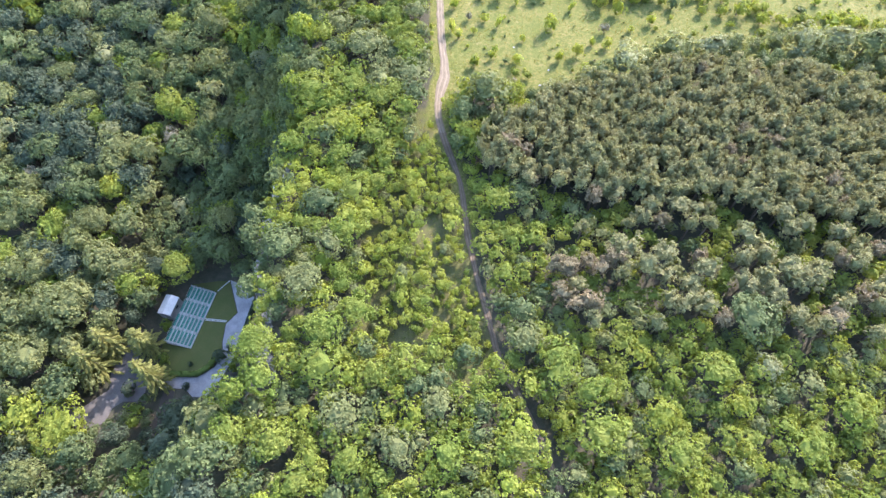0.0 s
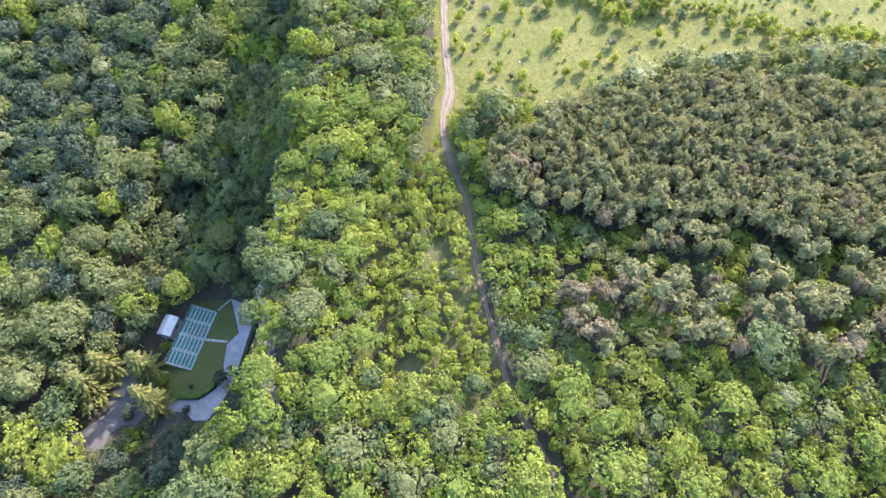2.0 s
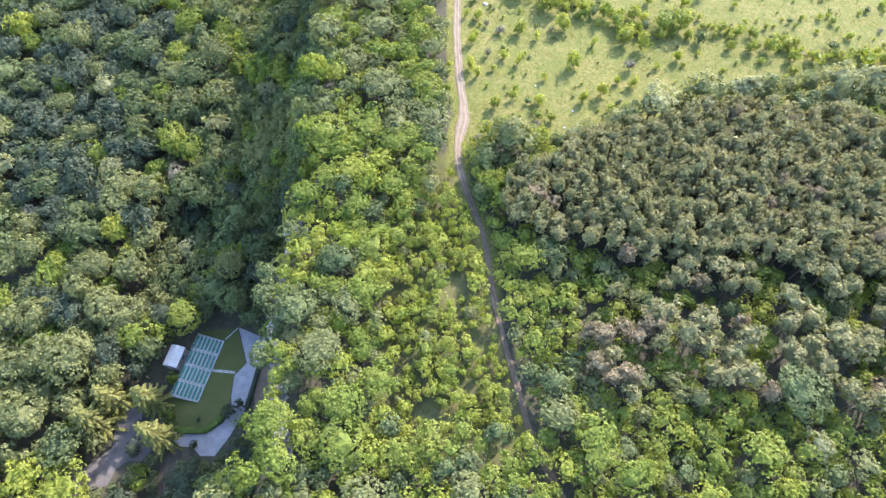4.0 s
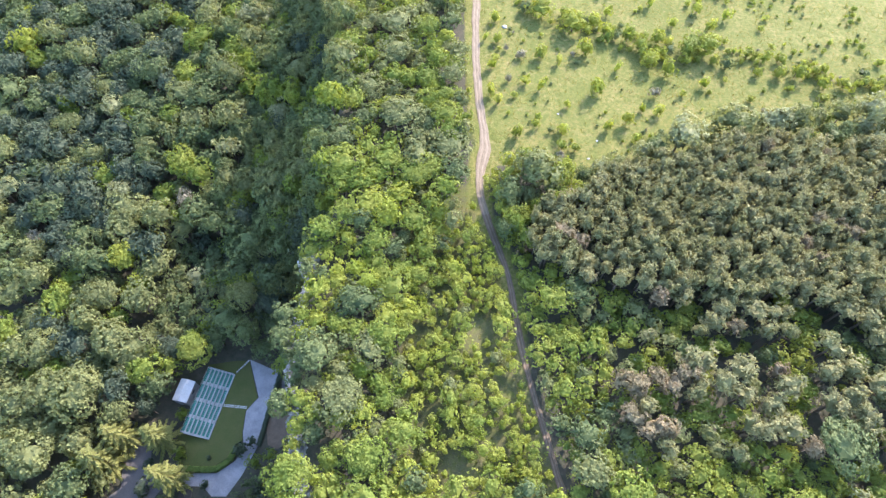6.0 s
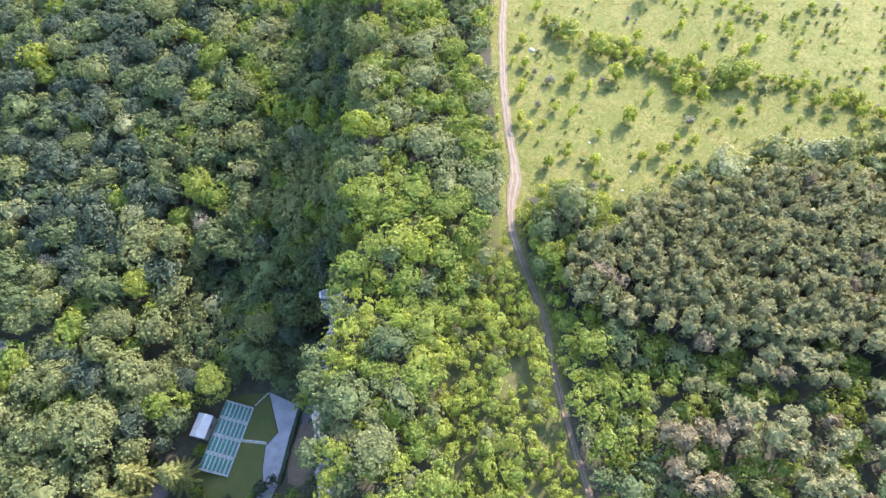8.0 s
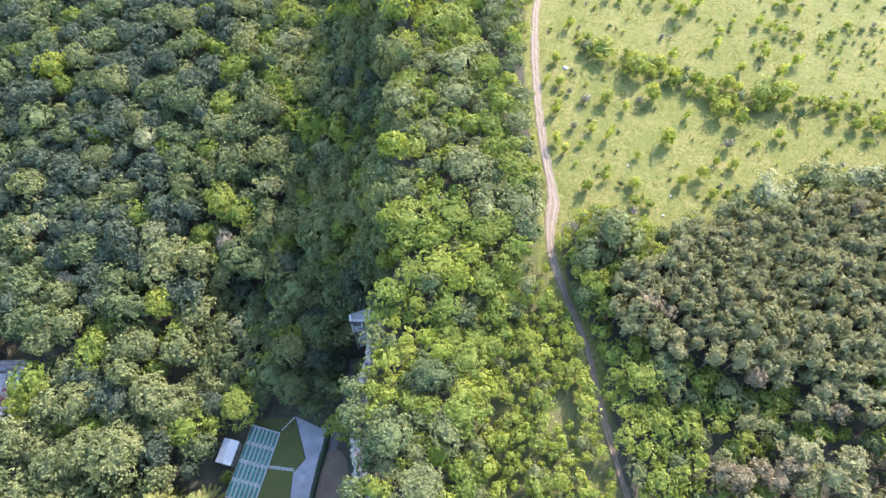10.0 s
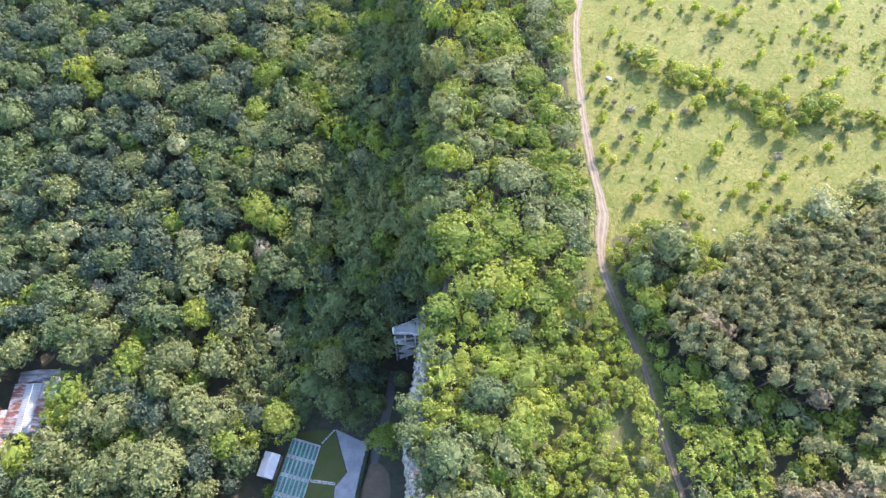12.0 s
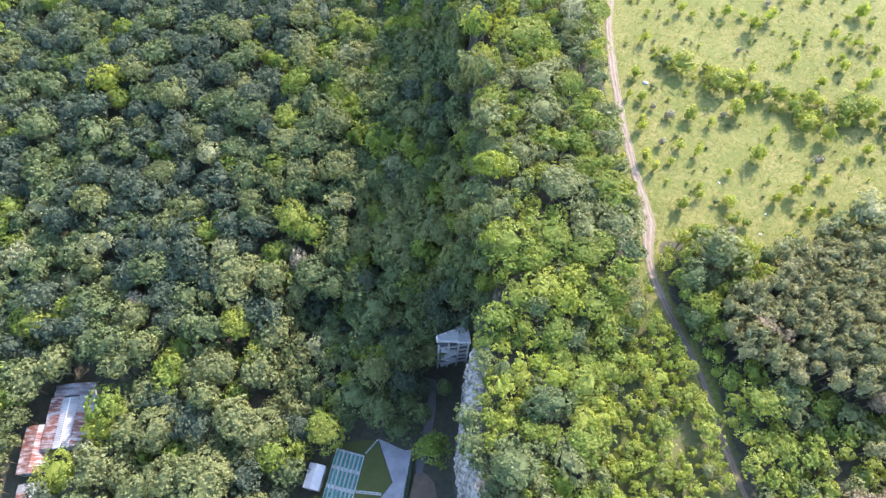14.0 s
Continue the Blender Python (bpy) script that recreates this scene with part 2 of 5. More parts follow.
def meadow_mask(x, y):
    north = 116.5 - 6.5 * smooth(x, 14, 26) + 0.10 * np.clip(x - 20, 0, 200) + 1.5 * np.sin(x * 0.3)
    field = smooth(y, north, north + 3) * smooth(x - track_x(y), -4.5, -2.5)
    glade = 0.52 * smooth(x, -24, -19) * smooth(track_x(y) - x, -2, 0) * smooth(y, 30, 36) * (1 - smooth(y, 112, 116))
    verge = 0.8 * (1 - smooth(np.abs(x - track_x(y)), 2.2, 3.5)) * smooth(y, 60, 75)
    return np.maximum(np.maximum(field, glade), verge)


# ---- mesh helpers ----
def np_mesh(name, verts, faces, mats, slots=None, smooth_shade=False):
    """A mesh from a vertex array and a list of face arrays, each with its own corner count."""
    me = bpy.data.meshes.new(name)
    verts = np.asarray(verts, np.float32)
    faces = [np.asarray(f, np.int32) for f in faces if len(f)]
    loops = np.concatenate([f.ravel() for f in faces])
    sizes = np.concatenate([np.full(len(f), f.shape[1], np.int32) for f in faces])
    me.vertices.add(len(verts))
    me.vertices.foreach_set("co", verts.ravel())
    me.loops.add(len(loops))
    me.loops.foreach_set("vertex_index", loops)
    me.polygons.add(len(sizes))
    me.polygons.foreach_set("loop_start", (np.cumsum(sizes) - sizes).astype(np.int32))
    if slots is not None:
        me.polygons.foreach_set("material_index", np.asarray(slots, np.int32))
    me.polygons.foreach_set("use_smooth", np.full(len(sizes), smooth_shade, bool))
    for mt in mats:
        me.materials.append(mt)
    me.update(calc_edges=True)
    return me


def box(bm, cx, cy, cz, sx, sy, sz, turn=0.0, bevel=0.0):
    m = pose(cx, cy, cz, 0, 0, turn) @ Matrix.Diagonal((sx, sy, sz, 1))
    made = bmesh.ops.create_cube(bm, size=1, matrix=m)
    if bevel:
        edges = list({e for v in made["verts"] for e in v.link_edges})
        bmesh.ops.bevel(bm, geom=edges, offset=bevel, segments=1, affect="EDGES")
    return made["verts"]


def rod(bm, a, b, r0, r1=None, sides=6):
    a, b = Vector(a), Vector(b)
    r1 = r0 if r1 is None else r1
    m = Matrix.Translation((a + b) / 2) @ (b - a).to_track_quat("Z", "Y").to_matrix().to_4x4()
    bmesh.ops.create_cone(bm, segments=sides, radius1=r0, radius2=r1, depth=(b - a).length, cap_ends=True, matrix=m)


def part(name, bm, material, parent=None, label=""):
    me = bpy.data.meshes.new(name)
    bm.to_mesh(me)
    bm.free()
    me.materials.append(material)
    ob = new(name, me)
    ob.parent = parent
    if label:
        ob["label"] = label
    return ob


def empty(name, m=None):
    ob = new(name)
    if m is not None:
        ob.matrix_basis = m
    return ob


def slab(name, poly, z, thick, material, label="", category="", kind="structure", lift=0.0):
    """A flat piece of ground cover with thickness."""
    bm = bmesh.new()
    top = [bm.verts.new((x, y, z)) for x, y in poly]
    f = bm.faces.new(top)
    f.normal_update()
    if f.normal.z < 0:
        f.normal_flip()
    ext = bmesh.ops.extrude_face_region(bm, geom=[f])
    for v in ext["geom"]:
        if isinstance(v, bmesh.types.BMVert):
            v.co.z -= thick
    bmesh.ops.recalc_face_normals(bm, faces=bm.faces)
    ob = part(name, bm, material)
    return tagged(ob, label, category, "", kind)


# ---- ground ----
def axis(lo, hi, step, far):
    inner = np.arange(lo, hi + step, step)
    grow = np.cumsum(step * 1.35 ** np.arange(1, 60))
    grow = grow[grow < far]
    return np.concatenate([lo - grow[::-1], inner, hi + grow])


def build_ground():
    lowx = axis(-270, -64, 2.5, 2500)
    highx = axis(-29, 160, 2.0, 2500)
    xs = np.concatenate([lowx[lowx < -64], np.arange(-64, -30, 0.8), highx[highx >= -29]])
    ys = axis(-20, 300, 2.0, 2500)
    gx, gy = np.meshgrid(xs, ys)
    gz = land(gx, gy)
    rough = np.array([noise.noise((x * 0.35, y * 0.35, 0.0)) for x, y in zip(gx.ravel(), gy.ravel())]).reshape(gx.shape)
    calm = in_poly(gx, gy, COURT)
    gz = gz + np.where(calm, 0.0, 0.12 * rough)
    n, k = len(xs), len(ys)
    idx = np.arange(n * k).reshape(k, n)
    quads = np.stack([idx[:-1, :-1], idx[:-1, 1:], idx[1:, 1:], idx[1:, :-1]], -1).reshape(-1, 4)
    me = np_mesh("ground", np.stack([gx.ravel(), gy.ravel(), gz.ravel()], 1), [quads], [GROUND], None, True)
    at = me.attributes.new("meadow", "FLOAT", "POINT")
    at.data.foreach_set("value", meadow_mask(gx, gy).ravel().astype(np.float32))
    tagged(new("ground", me), "wooded valley floor, rocky brow and grassy plateau", "ground", "", "structure")


build_ground()


def build_track():
    """The earth track: a worn bed with two wheel ruts and a grassy crown, laid along the plateau."""
    ys = np.arange(14, 214, 1.0)
    xs = track_x(ys)
    xs = np.convolve(np.pad(xs, 4, mode="edge"), np.ones(9) / 9, "valid")
    dx = np.gradient(xs, ys)
    nx, ny = 1 / np.hypot(1, dx), -dx / np.hypot(1, dx)
    offs = np.array([-1.75, -1.2, -0.95, -0.45, 0.0, 0.45, 0.95, 1.2, 1.75])
    dips = np.array([-0.02, 0.05, 0.01, 0.01, 0.08, 0.01, 0.01, 0.05, -0.02])
    rows = []
    for i, y in enumerate(ys):
        wob = 0.2 * noise.noise((y * 0.3, 3.1, 0))
        w = 0.62 + 0.16 * noise.noise((y * 0.12, 7.7, 0)) + 0.25 * math.exp(-((y - 123) / 5) ** 2) - 0.20 * float(1 - smooth(y, 96, 112))
        px = xs[i] + wob + nx[i] * offs * w
        py = y + ny[i] * offs * w
        rows.append(np.stack([px, py, land(px, py) + 0.14 + dips + 0.04 * np.sin(px * 3 + y)], 1))
    v = np.concatenate(rows)
    k = len(offs)
    idx = np.arange(len(v)).reshape(-1, k)
    quads = np.stack([idx[:-1, :-1], idx[:-1, 1:], idx[1:, 1:], idx[1:, :-1]], -1).reshape(-1, 4)
    # South of y = 103 the trees' shade is coloured into the bed.
    slots = np.concatenate([[0, 0, 1, 0, 0, 1, 0, 0] if y > 103 else [2, 2, 0, 2, 2, 0, 2, 2] for y in ys[:-1]])
    me = np_mesh("earth_track", v, [quads], [DIRT, RUT, SHADED_EARTH], slots, True)
    tagged(new("earth_track", me), "pale beige earth track with wheel ruts across the plateau", "track", "", "structure")


build_track()


def build_cliff():
    """The limestone face below the brow: ledges, cracks and hollows."""
    ys = np.arange(36, 117, 0.45)
    ts = np.linspace(0, 1, 70)
    g = []
    for y in ys:
        b = float(brow(y))
        fade = float(smooth(y, 38, 46) * (1 - smooth(y, 93, 101)))
        for t in ts:
            z = -3.6 + (-46 + 3.6) * max(0.0, t - 0.06) / 0.94
            x = b + 2.2 - 3.0 * min(1.0, t / 0.06) - 2.6 * min(1.0, t / 0.3) ** 0.8 + 2.2 * max(0.0, t - 0.3)
            f = noise.fractal((y * 0.16, z * 0.10, 1.7), 1.0, 2.1, 5)
            crack = min(abs(noise.noise((y * 0.55, z * 0.13, 9.0))), abs(noise.noise((y * 1.4, z * 0.2, 3.0))) + 0.05)
            ledge = 0.5 * math.sin(z * 1.1 + 2 * noise.noise((y * 0.1, z * 0.1, 4)))
            x -= fade * (0.4 + 1.5 * f + 0.45 * ledge - 1.1 * max(0, 0.22 - crack) * 3) - (1 - fade) * 3.0
            g.append((x, y + 0.4 * f, z))
    k = len(ts)
    idx = np.arange(len(g)).reshape(-1, k)
    quads = np.stack([idx[:-1, :-1], idx[:-1, 1:], idx[1:, 1:], idx[1:, :-1]], -1).reshape(-1, 4)
    me = np_mesh("cliff", np.array(g), [quads], [ROCK], None, False)
    tagged(new("cliff", me), "weathered grey limestone cliff below the plateau brow", "cliff", "", "structure")


build_cliff()


# ---- plants ----
def cards(rng, c, n, size, long=1.0, along=None):
    """Leaf clumps: small three-cornered blades at the places c, facing n, pointing along a way if one is given."""
    m = len(c)
    n = n / np.linalg.norm(n, axis=1, keepdims=True)
    u = np.cross(n, rng.normal(size=(m, 3)) if along is None else np.cross(along, n))
    u /= np.linalg.norm(u, axis=1, keepdims=True) + 1e-9
    w = np.cross(n, u)
    s = size * rng.uniform(0.6, 1.4, (m, 1))
    v = np.stack([c + u * s * long * 0.62, c - u * s * long * 0.38 + w * s * rng.uniform(0.35, 0.6, (m, 1)), c - u * s * long * 0.3 - w * s * rng.uniform(0.35, 0.6, (m, 1))], 1)
    return v.reshape(-1, 3), np.arange(m * 3).reshape(m, 3)


def ico_sphere(cuts):
    bm = bmesh.new()
    bmesh.ops.create_icosphere(bm, subdivisions=cuts, radius=1)
    v = np.array([p.co[:] for p in bm.verts])
    f = np.array([[p.index for p in q.verts] for q in bm.faces])
    bm.free()
    return v, f


LUMP, KNOB = ico_sphere(2), ico_sphere(1)


def lobed(rng, count, low, spread, size, uneven):
    """Lobes of a unit crown: centres scattered over a lopsided dome, and their radii."""
    cs, tries = [], 0
    skew = 1 + uneven * rng.uniform(-0.5, 0.5, 3) * np.array([1, 1, 0.5])
    lean = uneven * rng.uniform(-0.25, 0.25, 3) * np.array([1, 1, 0.3])
    while len(cs) < count and tries < 4000:
        tries += 1
        d = rng.normal(size=3)
        d /= np.linalg.norm(d)
        if d[2] < low or any(np.dot(d, c) > 1 - 1.3 / count for c in cs):
            continue
        cs.append(d)
    n = len(cs)
    out = rng.uniform(spread - 0.28 * uneven, spread + 0.18 * uneven, (n, 1))
    return np.array(cs) * out * skew + lean, size * rng.uniform(1 - 0.45 * uneven, 1 + 0.4 * uneven, n)


def reach_of(d, centres, radii):
    """How far a ray from the crown's middle runs along d before it leaves the lobes, and which lobe it leaves last."""
    along = d @ centres.T
    inside = radii[None, :] ** 2 - ((centres ** 2).sum(1)[None, :] - along ** 2)
    out = np.where(inside > 0, along + np.sqrt(np.maximum(inside, 0)), 0.3)
    return np.maximum(out.max(1), 0.3), out.argmax(1)


def leafy_crown(rng, centre, half, lobes, leaves, size, low=-0.35, spread=0.62, lobe=0.40, fill=0.60, loose=0.46, ball=None, long=1.0, uneven=1.0, bunch=7, puff=1.0, lift=0.25):
    """A crown of rounded lobes: a lumpy inner mass of foliage, and bunches of leaves that stand off it like small domes. Returns (leaf mesh, inner mesh)."""
    centre, half = np.array(centre, float), np.array(half, float)
    cs, rs = lobed(rng, lobes, low, spread, lobe, uneven)
    bv, bf = ball or LUMP
    far, _ = reach_of(bv, cs, rs)
    inner = (centre + bv * (far * fill)[:, None] * half, bf)
    m = leaves // bunch
    d = rng.normal(size=(m * 4, 3))
    d /= np.linalg.norm(d, axis=1, keepdims=True)
    d = d[d[:, 2] > low - 0.05][:m]
    m = len(d)
    far, which = reach_of(d, cs, rs)
    p = d * (far * np.where(rng.random(m) < 0.14, rng.uniform(1.0, 1.13, m), rng.uniform(0.84, 1.0, m)))[:, None]
    face = (p - cs[which]) / half
    face /= np.linalg.norm(face, axis=1, keepdims=True) + 1e-6
    face += 0.7 * d + np.array([0, 0, lift]) + 0.25 * rng.normal(size=face.shape)
    face /= np.linalg.norm(face, axis=1, keepdims=True)
    side = np.cross(face, rng.normal(size=(m, 3)))
    side /= np.linalg.norm(side, axis=1, keepdims=True) + 1e-6
    other = np.cross(face, side)
    reach = puff * size * math.sqrt(bunch) * 0.5 * rng.uniform(0.65, 1.35, (m, 1, 1))
    rad = np.sqrt(rng.uniform(0, 1, (m, bunch, 1)))
    ang = rng.uniform(0, 2 * math.pi, (m, bunch, 1))
    off = side[:, None] * rad * np.cos(ang) + other[:, None] * rad * np.sin(ang)
    q = (centre + p * half)[:, None] + reach * (off + face[:, None] * (0.45 - 0.8 * rad ** 2 + rng.normal(0, 0.12, (m, bunch, 1))))
    n = face[:, None] + 0.85 * off + loose * rng.normal(size=(m, bunch, 3))
    along = None
    if long > 1.2:
        along = (face[:, None] + 0.7 * off + 0.35 * rng.normal(size=(m, bunch, 3))).reshape(-1, 3)
        n = n + 0.9 * rng.normal(size=(m, bunch, 3))
    return cards(rng, q.reshape(-1, 3), n.reshape(-1, 3), size, long, along), inner


def stem(points, radii, sides=6):
    """A tapered tube through the points."""
    vs, fs = [], []
    for i, (p, r) in enumerate(zip(points, radii)):
        a = np.arange(sides) * 2 * math.pi / sides
        vs.append(np.stack([p[0] + r * np.cos(a), p[1] + r * np.sin(a), np.full(sides, p[2])], 1))
        if i:
            b0, b1 = (i - 1) * sides, i * sides
            k = np.arange(sides)
            fs.append(np.stack([b0 + k, b0 + (k + 1) % sides, b1 + (k + 1) % sides, b1 + k], 1))
    return np.concatenate(vs), np.concatenate(fs)


def joined(pieces):
    """One mesh out of several."""
    vs, fs, base = [], [], 0
    for v, f in pieces:
        vs.append(v)
        fs.append(f + base)
        base += len(v)
    return np.concatenate(vs), np.concatenate(fs)


def broadleaf(seed, lobes=14, leaves=700, size=0.5, shape=1.0, low=-0.25, ball=None):
    """Crown radius 4, top at 10, on a forked trunk; shape below 1 spreads, above 1 stands tall."""
    rng = np.random.default_rng(seed)
    tall = 3.3 * shape
    leaf, core = leafy_crown(rng, (rng.uniform(-0.3, 0.3), rng.uniform(-0.3, 0.3), 9.8 - tall), (3.9, 3.9, tall), lobes, leaves, size, low,
                             0.62, 0.95 / math.sqrt(lobes) + 0.16, ball=ball)
    limbs = [stem([(0, 0, -0.6), (0.1, 0, 2.2), (0.05, 0.1, 5.5)], [0.3, 0.22, 0.1])]
    for i in range(4):
        a = i * 1.57 + rng.uniform(0, 0.8)
        limbs.append(stem([(0.05, 0, 2.4 + 0.4 * i), (1.0 * math.cos(a), 1.0 * math.sin(a), 4.2 + 0.3 * i), (2.0 * math.cos(a), 2.0 * math.sin(a), 6.0)], [0.13, 0.09, 0.04], 4))
    return leaf, core, joined(limbs)


def pine(seed, needles=700):
    """Rounded pine of crown radius 2, top at 10: upright brushes of needles all over a domed, lobed crown."""
    rng = np.random.default_rng(seed)
    tall = rng.uniform(2.6, 3.4)
    leaf, core = leafy_crown(rng, (rng.uniform(-0.25, 0.25), rng.uniform(-0.25, 0.25), 9.9 - tall), (1.95, 1.95, tall), int(rng.integers(15, 22)), needles, 0.25, -0.55,
                             0.68, 0.30, fill=0.74, long=1.7, uneven=0.6, bunch=10, puff=1.0, lift=0.5)
    limbs = [stem([(0, 0, -0.5), (0, 0, 4.5), (0, 0, 9.2)], [0.2, 0.14, 0.04])]
    for i in range(5):
        a = i * 1.3
        limbs.append(stem([(0, 0, 3.6 + 0.5 * i), (1.3 * math.cos(a), 1.3 * math.sin(a), 4.2 + 0.5 * i)], [0.06, 0.025], 4))
    return leaf, core, joined(limbs)


def spruce(seed, tiers=11):
    """Spruce of base radius 3.6, top at 12: long separate boughs in tiers, each a feathered spray that sweeps out, droops and lifts at its tip."""
    rng = np.random.default_rng(seed)
    c, n, along = [], [], []
    limbs = [stem([(0, 0, -0.5), (0, 0, 6), (0, 0, 12)], [0.26, 0.16, 0.03])]
    for t in range(tiers):
        z = 2.2 + t / (tiers - 1) * 9.6
        reach = 3.7 * (1 - (z - 2.2) / 10.8) ** 0.8 + 0.35
        boughs = 8 if t < 7 else 6
        for b in range(boughs):
            a = (b + 0.5 * (t % 2)) * 2 * math.pi / boughs + rng.uniform(-0.28, 0.28)
            r = reach * rng.uniform(0.7, 1.2)
            way = np.array([math.cos(a), math.sin(a), -0.35])
            side_way = np.array([-math.sin(a), math.cos(a), 0.0])
            for k in range(max(8, int(r / 0.055))):
                q = rng.uniform(0.10, 1.0)
                side = rng.choice((-1, 1))
                wide = (0.05 + 0.55 * math.sin(math.pi * min(1.0, 0.25 + 0.75 * q)) * min(r, 2.2) * 0.30) * rng.uniform(0.05, 1.0)
                drop = -0.55 * r * q ** 1.3 + 0.28 * r * q ** 3 - 0.5 * wide
                c.append(np.array([r * q * math.cos(a), r * q * math.sin(a), z + drop]) + side_way * side * wide)
                along.append(way + side_way * side * 0.75)
                n.append(np.array([0.3 * math.cos(a), 0.3 * math.sin(a), 1.0]) + side_way * side * 0.5 + 0.15 * rng.normal(size=3))
            limbs.append(stem([(0, 0, z), (r * 0.8 * math.cos(a), r * 0.8 * math.sin(a), z - 0.3 * r)], [0.05, 0.02], 3))
    leaf = cards(rng, np.array(c), np.array(n), 0.30, 1.9, np.array(along))
    core_v, core_f = stem([(0, 0, 1.5), (0, 0, 5.0), (0, 0, 11.0)], [0.45, 0.3, 0.06], 8)
    core = (core_v, np.concatenate([core_f[:, [0, 1, 2]], core_f[:, [0, 2, 3]]]))
    return leaf, core, joined(limbs)


def shrub(seed, leaves=330):
    """Bush of radius 1.5, top at 2.6, on several stems."""
    rng = np.random.default_rng(seed)
    leaf, core = leafy_crown(rng, (0, 0, 1.2), (1.45, 1.45, 1.35), int(rng.integers(6, 10)), leaves, 0.30, -0.6, 0.55, 0.46, 0.70, 0.4, KNOB)
    limbs = [stem([(0, 0, -0.4), (0.5 * math.cos(i * 2.1), 0.5 * math.sin(i * 2.1), 1.4)], [0.06, 0.03], 4) for i in range(3)]
    return leaf, core, joined(limbs)


def sapling(seed, leaves=330):
    """Young tree of radius 1.5, top at 4: an upright, loose crown."""
    rng = np.random.default_rng(seed)
    leaf, core = leafy_crown(rng, (0, 0, 2.3), (1.35, 1.35, 1.75), int(rng.integers(7, 11)), leaves, 0.34, -0.7, 0.60, 0.42, 0.64, 0.4, KNOB)
    limbs = [stem([(0, 0, -0.4), (0.05, 0, 1.5), (0, 0.05, 3.2)], [0.09, 0.06, 0.02], 5)]
    for i in range(3):
        a = i * 2.1
        limbs.append(stem([(0, 0, 0.9 + 0.3 * i), (0.7 * math.cos(a), 0.7 * math.sin(a), 1.9 + 0.3 * i)], [0.04, 0.02], 4))
    return leaf, core, joined(limbs)


# kind: (templates, natural top, natural crown radius)
PLANTS = {
    "broadleaf_tree": ([broadleaf(s, 9, 420, 0.70, 0.75 + 0.12 * (s % 4), -0.25, KNOB) for s in range(61, 66)]
                       + [broadleaf(s, 12, 800, 0.54, 0.7 + 0.12 * (s % 5)) for s in range(71, 78)]
                       + [broadleaf(s, 17, 1080, 0.455, 0.65 + 0.12 * (s % 4)) for s in range(81, 87)]
                       + [broadleaf(s, 26, 2300, 0.33, 0.65 + 0.12 * (s % 4), -0.25) for s in range(91, 96)], 10.0, 4.1),
    "tall_bush": ([broadleaf(s, 15, 900, 0.58, 1.4, -0.8) for s in range(101, 105)], 10.0, 4.1),
    "edge_tree": ([broadleaf(s, 18, 1300, 0.50, 1.2, -0.6) for s in range(111, 115)], 10.0, 4.1),
    "pine_tree": ([pine(s) for s in range(21, 30)], 10.0, 2.0),
    "spruce_tree": ([spruce(31), spruce(32)], 12.0, 3.6),
    "bush": ([shrub(s) for s in range(41, 47)], 2.6, 1.6),
    "young_tree": ([sapling(s) for s in range(51, 57)], 4.0, 1.5),
}
SHARED = {}


def choose(kind, r, rng, far=False):
    """Which template suits a crown of that radius: fine-leaved ones for the large crowns, plainer ones far off."""
    if kind == "broadleaf_tree":
        r = 0.68 * r if far else r
        return int(rng.integers(0, 5) if r < 2.5 else rng.integers(5, 12) if r < 3.9 else rng.integers(12, 18) if r < 5.2 else rng.integers(18, 23))
    return int(rng.integers(len(PLANTS[kind][0])))


def plant_meshes(kind, which, leaf):
    """Crown and trunk meshes, shared between alike plants."""
    key = (kind, which, leaf)
    if key not in SHARED:
        (lv, lf), (cv, cf), (tv, tf) = PLANTS[kind][0][which]
        crown = np_mesh("crown", np.concatenate([lv, cv]), [lf, cf + len(lv)], [LEAF[leaf]])
        trunk = np_mesh("trunk", tv, [tf], [BARK], None, True)
        SHARED[key] = (crown, trunk)
    return SHARED[key]


def plant(kind, x, y, h, r, leaf, rng, label, category, group="", z=None):
    temps, h0, r0 = PLANTS[kind]
    which = choose(kind, r, rng)
    crown, trunk = plant_meshes(kind, which, leaf)
    z = float(land(x, y)) if z is None else z
    root = empty(kind, Matrix.LocRotScale((x, y, z), Euler((0, 0, float(rng.uniform(0, 6.28)))), (r / r0, r / r0 * float(rng.uniform(0.8, 1.2)), h / h0)))
    for nm, me in (("trunk", trunk), ("crown", crown)):
        o = new(nm, me)
        o.parent = root
    return tagged(root, label, category, group)


